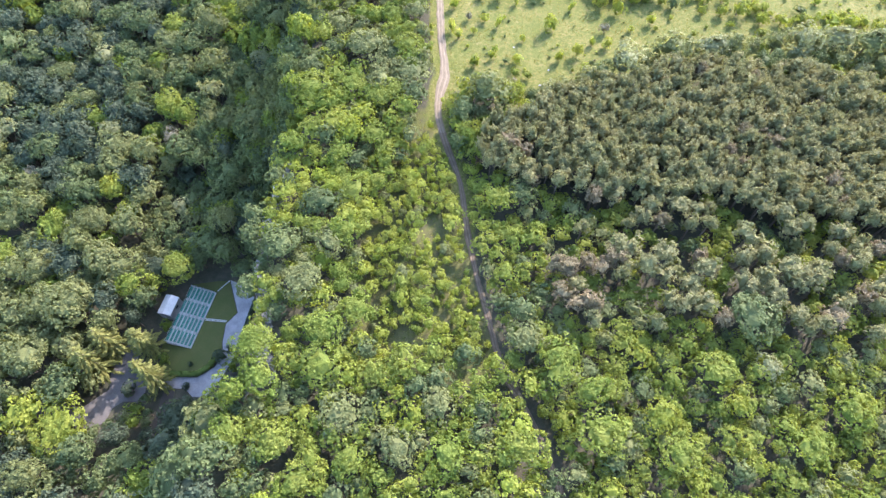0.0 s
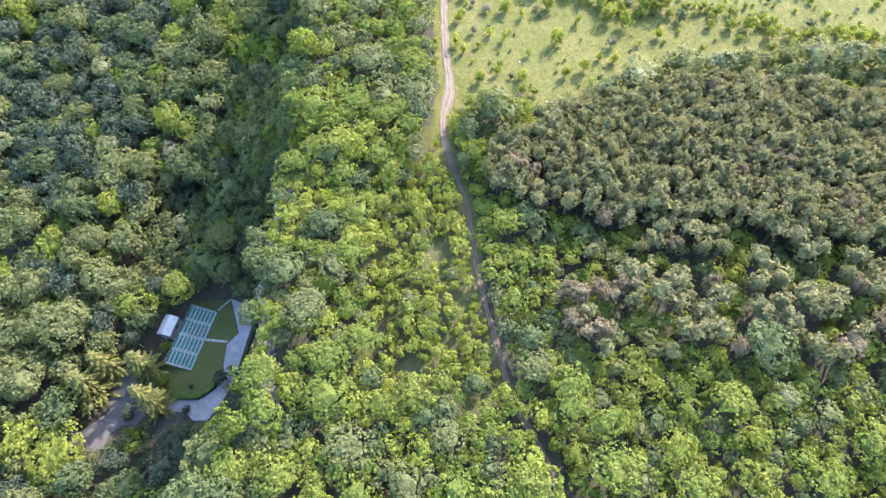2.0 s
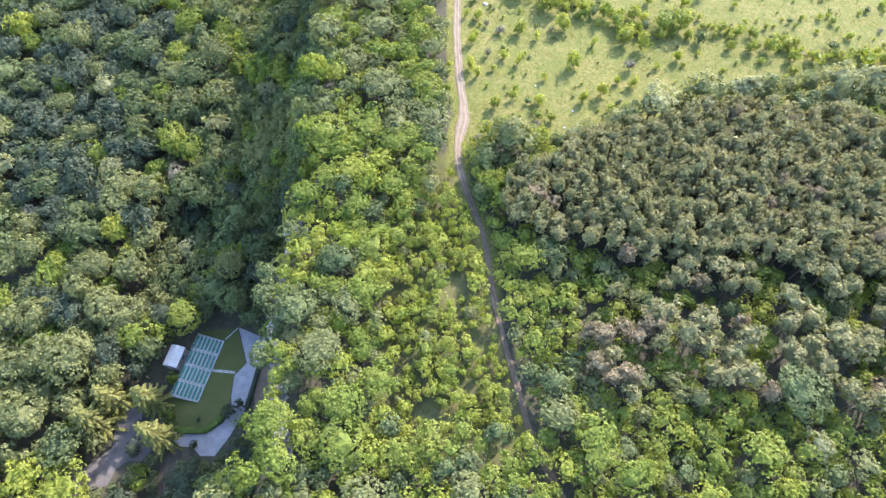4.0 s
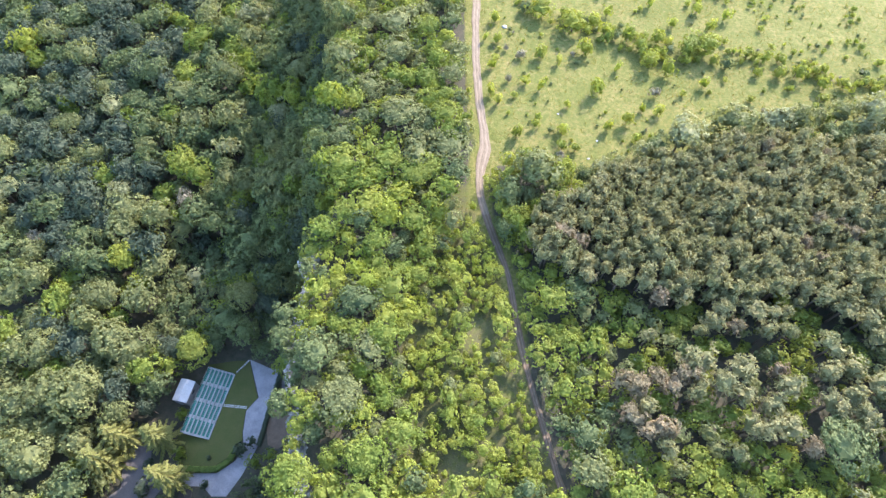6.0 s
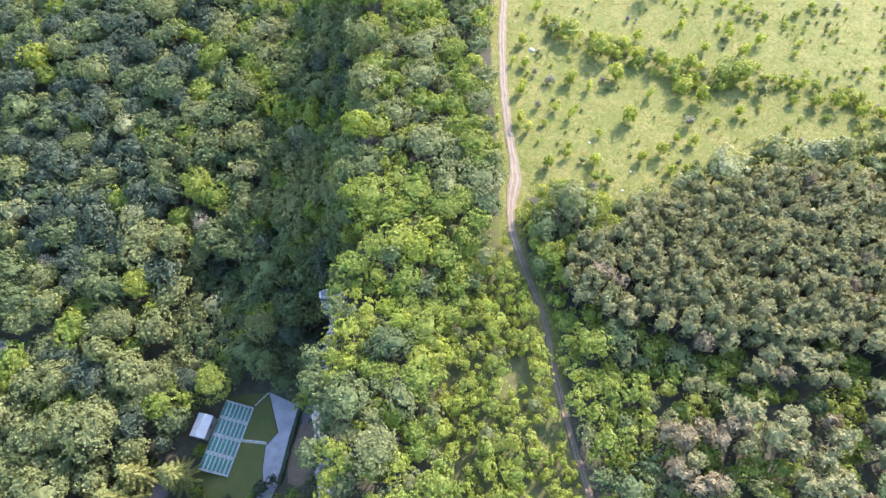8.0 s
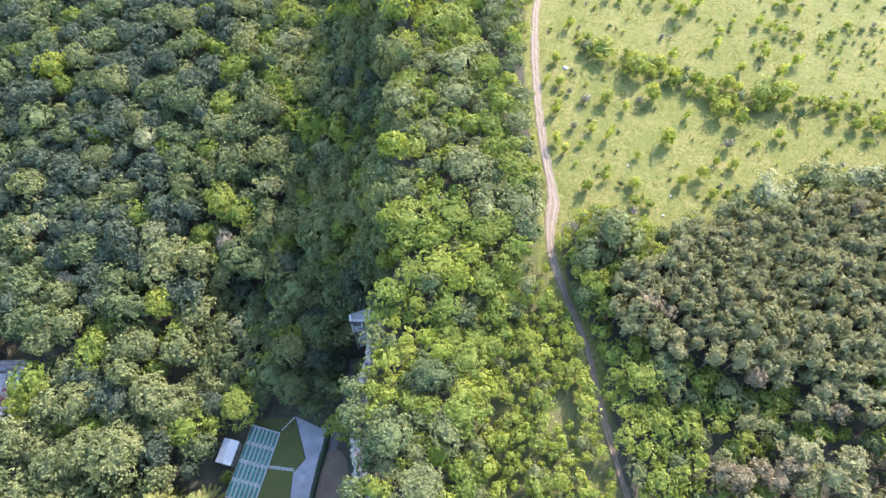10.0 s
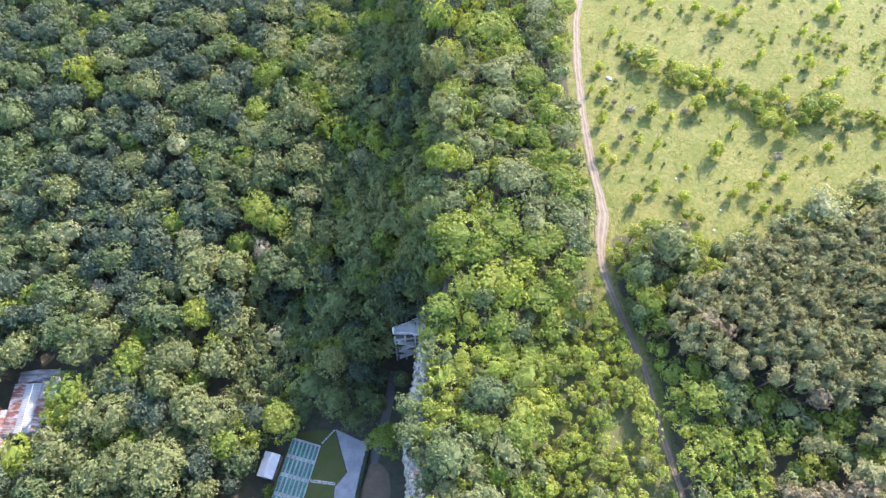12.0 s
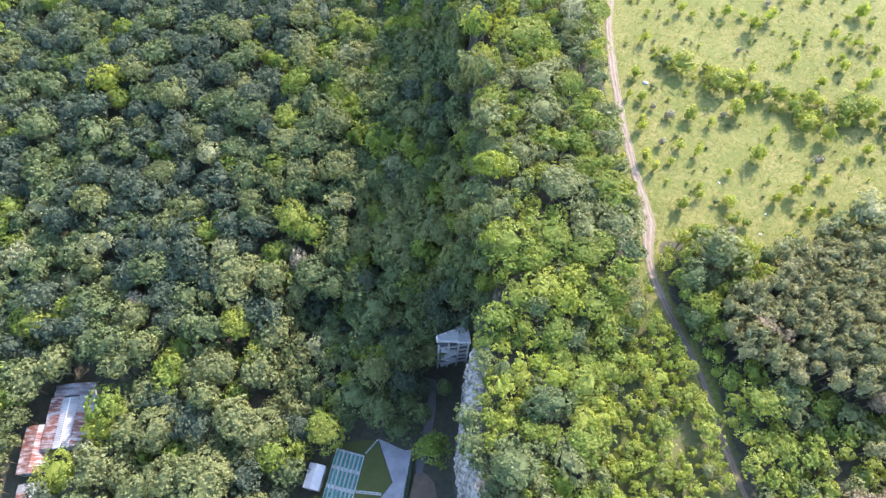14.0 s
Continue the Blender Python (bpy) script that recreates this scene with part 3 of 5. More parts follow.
def thicket(name, rows, label, category):
    """Many plants past counting, joined: rows of (kind, x, y, h, r, leaf)."""
    rng = np.random.default_rng(len(rows))
    mats = sorted({row[5] for row in rows})
    slot = {m: i for i, m in enumerate(mats)}
    vs, quads, tris, sq, st, base = [], [], [], [], [], 0
    for kind, x, y, h, r, leaf in rows:
        temps, h0, r0 = PLANTS[kind]
        (lv, lf), (cv, cf), (tv, tf) = temps[choose(kind, r, rng, True)]
        a = rng.uniform(0, 6.28)
        turn = np.array([[math.cos(a), math.sin(a), 0], [-math.sin(a), math.cos(a), 0], [0, 0, 1]])
        v = np.concatenate([lv, tv, cv]) @ turn * np.array([r / r0, r / r0 * rng.uniform(0.8, 1.2), h / h0]) + np.array([x, y, float(land(x, y))])
        vs.append(v)
        quads.append(tf + len(lv) + base)
        sq.append(np.full(len(tf), len(mats)))
        tris.append(np.concatenate([lf, cf + len(lv) + len(tv)]) + base)
        st.append(np.full(len(lf) + len(cf), slot[leaf]))
        base += len(v)
    me = np_mesh(name, np.concatenate(vs), [np.concatenate(quads), np.concatenate(tris)], [LEAF[m] for m in mats] + [BARK], np.concatenate(sq + st))
    tagged(new(name, me), label, category, "", "stuff")


# ---- trees that stand out: x, y, height, crown radius, leaf ----
VALLEY = [
    (-96.1, 143.4, 15.1, 6.7, "fresh"), (-92.6, 130.4, 12.5, 4.1, "grey"), (-107.1, 109.4, 15.4, 7, "lime"), (-100.5, 103.6, 12.5, 4, "lime"),
    (-64.7, 162.4, 13.8, 5.5, "silver"), (-56.6, 118.1, 13.8, 5.4, "fresh"), (-102.8, 85.2, 15.6, 7.5, "ash"), (-123.2, 82.2, 15.6, 7.5, "ash"),
    (-110.2, 71.1, 15.6, 7.5, "ash"), (-146.5, 71.2, 14.0, 6.3, "lime"), (-139.6, 83.6, 12.6, 5.4, "lime"), (-162.2, 126.7, 12.8, 4.4, "silver"),
    (-180.4, 153.2, 13.1, 4.8, "silver"), (-175.8, 178.1, 13.4, 5.1, "dark"), (-127.1, 169.3, 14.2, 5.9, "silver"), (-81.8, 81.8, 11.5, 6, "fresh"),
    (-73.7, 113.7, 11.5, 7.5, "oak"), (-72.2, 91.5, 11.5, 5.8, "oak"), (-100.8, 173.1, 15.6, 7.5, "ash"),
]
VALLEY_MORE = [
    (-113.4, 183.3, 15.6, 7.5, "oak"),
]
VALLEY_FAR = [
    (-59.6, 178.6, 15.6, 7.5, "ash"), (-83.5, 225.3, 15.6, 7.5, "fresh"), (-123.7, 224.2, 15.6, 7.3, "ash"), (-52.7, 78.4, 12, 5, "fresh"),
    (-140.8, 120.8, 12, 3.6, "grey"), (-100.7, 198, 15.6, 7.5, "fresh"), (-71, 147.9, 12.1, 3.7, "fresh"), (-65.6, 158.7, 12.6, 4.1, "dark"),
    (-124.8, 97.8, 14.7, 6.3, "fresh"), (-109.3, 98.9, 15, 6.6, "ash"), (-170.7, 114, 14.7, 6.2, "fresh"), (-56.1, 161.9, 13.7, 5.3, "fresh"),
    (-140.7, 164.9, 14.8, 6.4, "ash"), (-115.6, 135.7, 14, 5.5, "silver"), (-110, 122.2, 15.6, 7.5, "ash"), (-45.9, 188.5, 14, 5.5, "oak"),
    (-63.6, 106.7, 11.5, 6.8, "dark"), (-87.1, 126.9, 14.8, 6.4, "oak"),
]
VALLEY_FAR_MORE = [
    (-81.2, 138.1, 14.4, 6, "ash"),
]
# Many leaves here are dark or oak, to colour in the brow's shade.
VALLEY_NEAR = [
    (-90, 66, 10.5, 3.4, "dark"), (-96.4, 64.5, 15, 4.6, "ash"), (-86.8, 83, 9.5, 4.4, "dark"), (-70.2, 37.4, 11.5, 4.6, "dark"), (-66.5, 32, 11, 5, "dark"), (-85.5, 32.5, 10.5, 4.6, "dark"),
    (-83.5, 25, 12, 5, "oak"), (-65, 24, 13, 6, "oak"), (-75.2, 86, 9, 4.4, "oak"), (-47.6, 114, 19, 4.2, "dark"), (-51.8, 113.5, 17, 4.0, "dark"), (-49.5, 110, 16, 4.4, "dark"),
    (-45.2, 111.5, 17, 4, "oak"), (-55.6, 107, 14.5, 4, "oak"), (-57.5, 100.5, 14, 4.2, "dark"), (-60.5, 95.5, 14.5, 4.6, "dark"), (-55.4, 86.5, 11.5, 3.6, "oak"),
    (-101, 33.6, 13.5, 8.4, "lime"), (-114, 51, 17, 7.5, "ash"), (-97.6, 81, 14.5, 7.0, "ash"), (-105.5, 68.5, 18.5, 7.5, "ash"),
    (-57.3, 21.8, 9, 6.0, "oak"), (-78.5, 27, 12.5, 5.2, "oak"), (-103.6, 21.5, 15.0, 6.0, "ash"), (-109.8, 128.5, 15, 7.5, "ash"),
    (-118, 69.3, 15.5, 7.1, "ash"),
]
NORTH_STRIP = [
    (-25.9, 186.2, 11, 7.5, "fresh"), (-38.5, 161.4, 10.7, 5.6, "fresh"), (-25.1, 168, 11, 7.5, "ash"), (-14.1, 166.9, 9.3, 5.9, "fresh"),
    (-23.7, 155.5, 9.7, 6.2, "ash"), (-14.3, 147, 9, 5.5, "fresh"), (-31.1, 143, 9.5, 6.1, "ash"), (-36.7, 115.8, 10.2, 6.8, "fresh"),
    (-28.3, 105, 8.4, 5.1, "lime"), (-38.6, 97.5, 8.1, 4.7, "fresh"), (-16.8, 113.8, 8.9, 5.5, "fresh"), (-18.2, 100.7, 7.8, 4.4, "fresh"),
    (-11.2, 101.8, 6.8, 3.4, "lime"), (-26.4, 93.8, 8, 4.6, "fresh"), (-23.2, 130.8, 11.4, 7.5, "ash"), (-9.7, 132.8, 8.7, 5.4, "fresh"),
    (-10.7, 195.7, 10.5, 7.1, "silver"), (-3.3, 195.8, 9.2, 5.8, "fresh"), (-8.8, 120.6, 8.4, 5.1, "ash"),
]
NORTH_STRIP_MORE = [
    (-24, 118.1, 9, 5.5, "fresh"), (-37, 144.5, 9, 5.5, "oak"), (-38.4, 125.2, 9.2, 5.9, "oak"), (-13.1, 115.1, 8.4, 5, "fresh"),
    (-17.5, 110.5, 5.5, 2.2, "fresh"),
]
SOUTH_STRIP = [
    (-38.2, 66, 8.9, 5.6, "oak"), (-31.6, 58.6, 9.1, 5.9, "ash"), (-39.4, 44.2, 8.8, 5.6, "fresh"), (-37.6, 36.3, 8.6, 5.5, "fresh"),
    (-26.4, 45.2, 8.8, 5.6, "fresh"), (-19.7, 50.6, 7.8, 4.8, "fresh"), (-30, 78.8, 8.3, 5.2, "oak"), (-22.2, 82.5, 7.8, 4.7, "fresh"),
    (-23.9, 70.9, 8.2, 5.1, "fresh"), (-26.4, 68.1, 7.6, 4.5, "ash"), (-42.2, 25, 7.4, 4.3, "fresh"), (-32.8, 22.4, 7.8, 4.7, "fresh"),
    (-25.6, 38, 8.1, 4.9, "fresh"), (-20.1, 28.7, 7.7, 4.6, "ash"), (-14, 36.8, 6.8, 3.8, "fresh"), (-18.1, 19, 7.7, 4.6, "fresh"),
    (-8.6, 21.2, 7.2, 4.1, "ash"), (0.9, 20.1, 7.2, 4.1, "fresh"), (-1.2, 30.2, 7.4, 4.3, "ash"),
]
SOUTH_STRIP_MORE = [
    (-27.5, 15.2, 7.1, 4, "fresh"),
]
EAST_WOOD = [
    (42.1, 27.3, 7.1, 3.6, "lime"), (58.5, 29.8, 6, 2.7, "lime"), (66.7, 37.2, 6.4, 3, "silver"), (64, 49.2, 10.1, 6, "oak"),
    (17.2, 42.7, 7.9, 4.2, "ash"), (23.7, 38.2, 8.5, 4.8, "fresh"), (55.4, 36.6, 9, 5.1, "fresh"), (60.1, 18.1, 5.1, 2, "lime"),
    (83.2, 42.3, 5.4, 2.3, "lime"), (63.5, 78.4, 5.8, 2.6, "lime"), (87.4, 82.1, 7.1, 3.6, "ash"), (13.9, 78.6, 7.7, 4.1, "fresh"),
    (18.6, 80.3, 7.7, 4.1, "oak"), (15.7, 21.3, 7.8, 4.1, "fresh"), (29.9, 24.3, 8.5, 4.7, "fresh"), (28.8, 32, 8, 4.3, "fresh"),
    (70.5, 21.5, 7.2, 3.7, "fresh"), (79.1, 28.8, 8, 4.3, "fresh"), (44.4, 20.4, 7.8, 4.1, "fresh"),
]
EAST_WOOD_MORE = [
    (16.6, 49.9, 7.2, 3.7, "oak"),
]
NORTH_EDGE = [
    (49.7, 122.9, 12.3, 5.6, "silver"), (65.4, 128.5, 12.4, 5.7, "ash"), (74.9, 129.2, 13, 6.1, "silver"), (81.8, 129.6, 11.1, 4.8, "ash"),
    (102.7, 132.2, 12.1, 5.5, "silver"), (112.3, 133, 12.5, 5.8, "silver"), (120.2, 131.4, 13, 6.1, "ash"), (11.5, 111.7, 13.4, 6.3, "ash"),
    (6.2, 106.1, 10, 4, "oak"), (17.7, 112.3, 9.7, 3.9, "fresh"), (39.9, 119.5, 8.3, 2.9, "silver"), (6.8, 97.5, 8.6, 3.1, "fresh"),
    (115.4, 108.9, 8.8, 3.3, "lime"),
]
DRY_PINES = [
    (29.8, 51.1, 11, 3.1, "rust"), (26.1, 53.4, 10.2, 2.6, "rust"), (31.6, 50.1, 10.3, 2.6, "rust"), (24.9, 60, 10.3, 2.6, "rust"),
    (31.9, 61.1, 10.1, 2.4, "rust"), (22, 83.6, 8.9, 1.6, "rust"), (50, 71.6, 9.9, 2.3, "rust"), (70.4, 91.6, 10.1, 2.5, "rust"),
    (16.3, 93.8, 11, 3.1, "rust"), (20.4, 92.3, 10.5, 2.7, "rust"), (52, 50.9, 10.3, 2.6, "pine"), (48.5, 51.5, 10.4, 2.6, "pine"),
    (40.6, 64, 11.5, 3.5, "pine"), (49.1, 62.6, 11.5, 3.5, "pine"), (45.1, 60.1, 10.9, 3, "pine"), (57.1, 58.7, 10.9, 3, "pine"),
    (75, 58.4, 11.7, 3.6, "pine"), (70.2, 57.4, 10.8, 3, "pine"), (81.7, 58.8, 10.6, 2.8, "pine"),
]
DRY_PINES_MORE = [
    (90.6, 60.1, 10.9, 3, "pine"), (78.8, 45.7, 10.4, 2.6, "pine"), (68.9, 67, 11.3, 3.3, "pine"),
]
FIELD_TREES = [
    (20.1, 177.7, 8.5, 4.2, "lime"), (28.7, 170.9, 8.9, 4.5, "lime"), (32.7, 145.1, 5.7, 2.8, "lime"), (49.6, 155.9, 6.7, 3.3, "lime"),
    (62.6, 162.8, 8.2, 4.1, "fresh"), (67.6, 161.6, 8.7, 4.4, "lime"), (16.9, 146.4, 3.7, 1.8, "shrub"), (9, 129.3, 3.9, 2, "fresh"),
    (4.6, 140.7, 3.6, 1.8, "shrub"), (0.7, 144.2, 3.9, 1.9, "shrub"), (3.4, 154.7, 3.4, 1.8, "shrub"), (0.2, 166.9, 2.8, 1.4, "shrub"),
    (5.4, 165.6, 3.3, 1.7, "shrub"), (10.9, 190, 4.2, 2.1, "shrub"), (5.4, 174.9, 3.7, 1.8, "shrub"), (17.8, 159, 4.3, 2.2, "lime"),
    (22.9, 156.7, 3.2, 1.6, "shrub"), (31.3, 161, 5.5, 2.7, "lime"), (44.8, 166.9, 5.6, 2.8, "fresh"),
]
FIELD_TREES_MORE = [
    (53.4, 165.3, 5, 2.6, "lime"), (38.4, 169.4, 4.5, 2.3, "lime"), (38.6, 166.5, 3.9, 1.9, "fresh"), (70.1, 193.3, 3.7, 1.8, "shrub"),
    (70.5, 171.5, 4.6, 2.3, "shrub"), (39.3, 133.9, 4.5, 2.3, "lime"), (33.6, 131.4, 3.7, 1.8, "lime"),
]
FIELD_BUSHES = [
    (53.7, 152.7, 5.4, 2.7, "lime"), (61.1, 160, 5.5, 2.7, "fresh"), (76.7, 176.4, 4.1, 2, "shrub"), (21.3, 130.5, 3.5, 1.8, "shrub"),
    (14.2, 132.2, 3, 1.5, "shrub"), (7.9, 149.3, 2.6, 1.3, "grey"), (20.5, 124.6, 3.4, 1.7, "fresh"), (24, 124, 2.9, 1.5, "fresh"),
    (48.8, 143.7, 3.7, 1.8, "grey"), (44.4, 138.4, 2.6, 1.3, "shrub"), (48.6, 137.3, 3.3, 1.7, "shrub"), (40, 154.3, 3.2, 1.6, "shrub"),
    (23.8, 139.7, 2.6, 1.3, "shrub"), (75.9, 189.8, 3.6, 1.8, "shrub"), (68.7, 179.7, 4.1, 2, "shrub"), (54.4, 182.9, 3.9, 1.9, "shrub"),
    (40.3, 178, 3.5, 1.8, "shrub"), (63.4, 147.8, 3.7, 1.8, "shrub"), (8.1, 162.1, 2.2, 1.1, "grey"),
]
FIELD_BUSHES_MORE = [
    (45.7, 196.5, 5.4, 2.7, "fresh"), (52.5, 200.9, 4.9, 2.5, "shrub"), (59.7, 173, 3.4, 1.8, "shrub"), (82.2, 203.4, 5, 2.6, "shrub"),
    (38.9, 202.6, 4.1, 2, "shrub"), (25.1, 204.7, 3.7, 1.8, "shrub"),
]
SPRUCES = [
    (-98.5, 52.6, 17.2, 5.8, "spruce"), (-85.2, 58.4, 15.8, 4.6, "spruce"), (-79.8, 48.2, 19.6, 4.8, "spruce"), (-95.3, 58.4, 16.2, 5.0, "spruce"),
    (-80.6, 55.0, 4.6, 2.0, "fresh"), (-64.4, 56.2, 5.6, 2.3, "dark"), (-62.0, 58.2, 4.2, 1.5, "dark"),
    (-72.4, 47.2, 3.2, 1.7, "dark"), (-88.4, 46.2, 4.6, 2.6, "dark"), (-84.6, 41.0, 5.0, 2.8, "fresh"),
    (-73.2, 54.0, 1.5, 0.9, "dark"), (-88.6, 52.4, 3, 1.9, "dark"), (-81.8, 65.2, 5.5, 2.2, "fresh"),
]


PLANTED = {}          # cells of 6 m: places taken, as (x, y, r)
REST = {"valley_woodland": [], "brow_woodland": [], "pine_plantation": [], "plateau_thicket": [], "meadow_scrub": []}
WORDS = {
    "oak": "dull green", "dark": "dark green", "ash": "pale grey-green", "fresh": "fresh green", "lime": "bright yellow-green",
    "silver": "silvery green", "pine": "olive-green", "rust": "browning half-dry", "spruce": "yellowish-tipped green", "shrub": "light green", "grey": "greyish half-bare", "hedge": "dark green",
}
NAMES = {"broadleaf_tree": ("broadleaf tree with a lobed crown", "tree"), "pine_tree": ("pine with a tufted crown", "pine"),
         "edge_tree": ("broadleaf tree leafy down to the ground", "tree"), "spruce_tree": ("spruce with drooping boughs", "spruce"), "bush": ("bush on the grassy plateau", "bush"), "tall_bush": ("tree-high bush", "bush"), "young_tree": ("young tree with a loose crown", "tree")}


def clash(x, y, r, k):
    ci, cj = int(x // 6), int(y // 6)
    for i in range(ci - 2, ci + 3):
        for j in range(cj - 2, cj + 3):
            for px, py, pr in PLANTED.get((i, j), ()):
                if (px - x) ** 2 + (py - y) ** 2 < (k * (pr + r)) ** 2:
                    return True
    return False


def take(x, y, r):
    PLANTED.setdefault((int(x // 6), int(y // 6)), []).append((x, y, r))


def landmark_trees():
    rng = np.random.default_rng(5)
    for rows, kind, where in ((VALLEY + VALLEY_MORE + VALLEY_FAR + VALLEY_FAR_MORE + VALLEY_NEAR, "broadleaf_tree", "in the valley wood"),
                              (NORTH_STRIP + NORTH_STRIP_MORE + SOUTH_STRIP + SOUTH_STRIP_MORE, "broadleaf_tree", "on the brow"),
                              (EAST_WOOD + EAST_WOOD_MORE, "broadleaf_tree", "beside the track"),
                              (NORTH_EDGE, "edge_tree", "beside pines"),
                              (DRY_PINES + DRY_PINES_MORE, "pine_tree", "above green thicket"),
                              (FIELD_TREES + FIELD_TREES_MORE + FIELD_BUSHES + FIELD_BUSHES_MORE, "bush", "casting shade on the meadow"),
                              (SPRUCES, "spruce_tree", "beside the paved yard")):
        for x, y, h, r, leaf in rows:
            kd = kind
            if kind == "bush" and r > 2.9:
                kd = "tall_bush"
            if kind == "spruce_tree" and leaf != "spruce":
                kd = "bush"
            if kind == "broadleaf_tree" and r < 2.0:
                kd = "young_tree"
            if kd == "tall_bush":
                h *= 0.78
            if kind == "bush":
                x = max(x, float(track_x(y)) + 1.9 + 0.7 * r)
            take(x, y, r)
            what, cat = NAMES[kd]
            if kd == "bush":
                what = "rounded bush"
            plant(kd, x, y, h, r, leaf, rng, f"{WORDS[leaf]} {what.split(' on ')[0]} {where}", cat)
            COUNT[kd] = COUNT.get(kd, 0) + 1


COUNT = {}


def brow_edge():
    """Trees that lean out over the cliff, but for two bare stretches."""
    rng = np.random.default_rng(15)
    y = 57.0
    while y < 118:
        bare = 59 < y < 67 or 77 < y < 87
        over = 69 < y < 76 or y < 58
        r = float(rng.uniform(1.8, 2.5) if bare else rng.uniform(3.2, 3.8) if over else rng.uniform(2.4, 3.3))
        x = float(brow(y)) + (0.7 if bare else -2.2 if over else -0.9)
        take(x, y, r)
        leaf = pick(rng, {"fresh": 3, "ash": 1.5, "oak": 3})
        plant("broadleaf_tree", x, y, 3.5 + 1.1 * r, r, leaf, rng, f"{WORDS[leaf]} tree leaning out over the cliff edge", "tree", "trees along the cliff edge", -4.4 if y < 99 else None)
        COUNT["broadleaf_tree"] = COUNT.get("broadleaf_tree", 0) + 1
        y += 1.35 * r
    for i in range(8):
        y = 105.5 + 1.7 * i
        x = float(brow(y)) - 2.0 - 2.2 * (i % 2)
        r = float(rng.uniform(2.8, 3.5))
        take(x, y, r)
        leaf = pick(rng, {"dark": 0.6, "oak": 3, "ash": 1.5, "fresh": 0.5})
        plant("broadleaf_tree", x, y, 13.5, r, leaf, rng, f"{WORDS[leaf]} tall slender tree on the steep slope", "tree", "trees on the slope")
        COUNT["broadleaf_tree"] += 1
    for i in range(34):
        y = 97.0 + 0.85 * i
        x = float(brow(y)) - 1.8 - 2.9 * (i * 3 % 7)
        if y < 107.8 and x > -53.5:
            continue
        r = float(rng.uniform(2.6, 3.6))
        take(x, y, r)
        leaf = pick(rng, {"dark": 0.6, "oak": 3, "ash": 2.2, "fresh": 0.5})
        plant("broadleaf_tree", x, y, 15.5, r, leaf, rng, f"{WORDS[leaf]} tall slender tree on the steep slope", "tree", "trees on the slope")
        COUNT["broadleaf_tree"] += 1


def pick(rng, weights):
    keys = list(weights)
    w = np.array([weights[k] for k in keys], float)
    return keys[int(rng.choice(len(keys), p=w / w.sum()))]


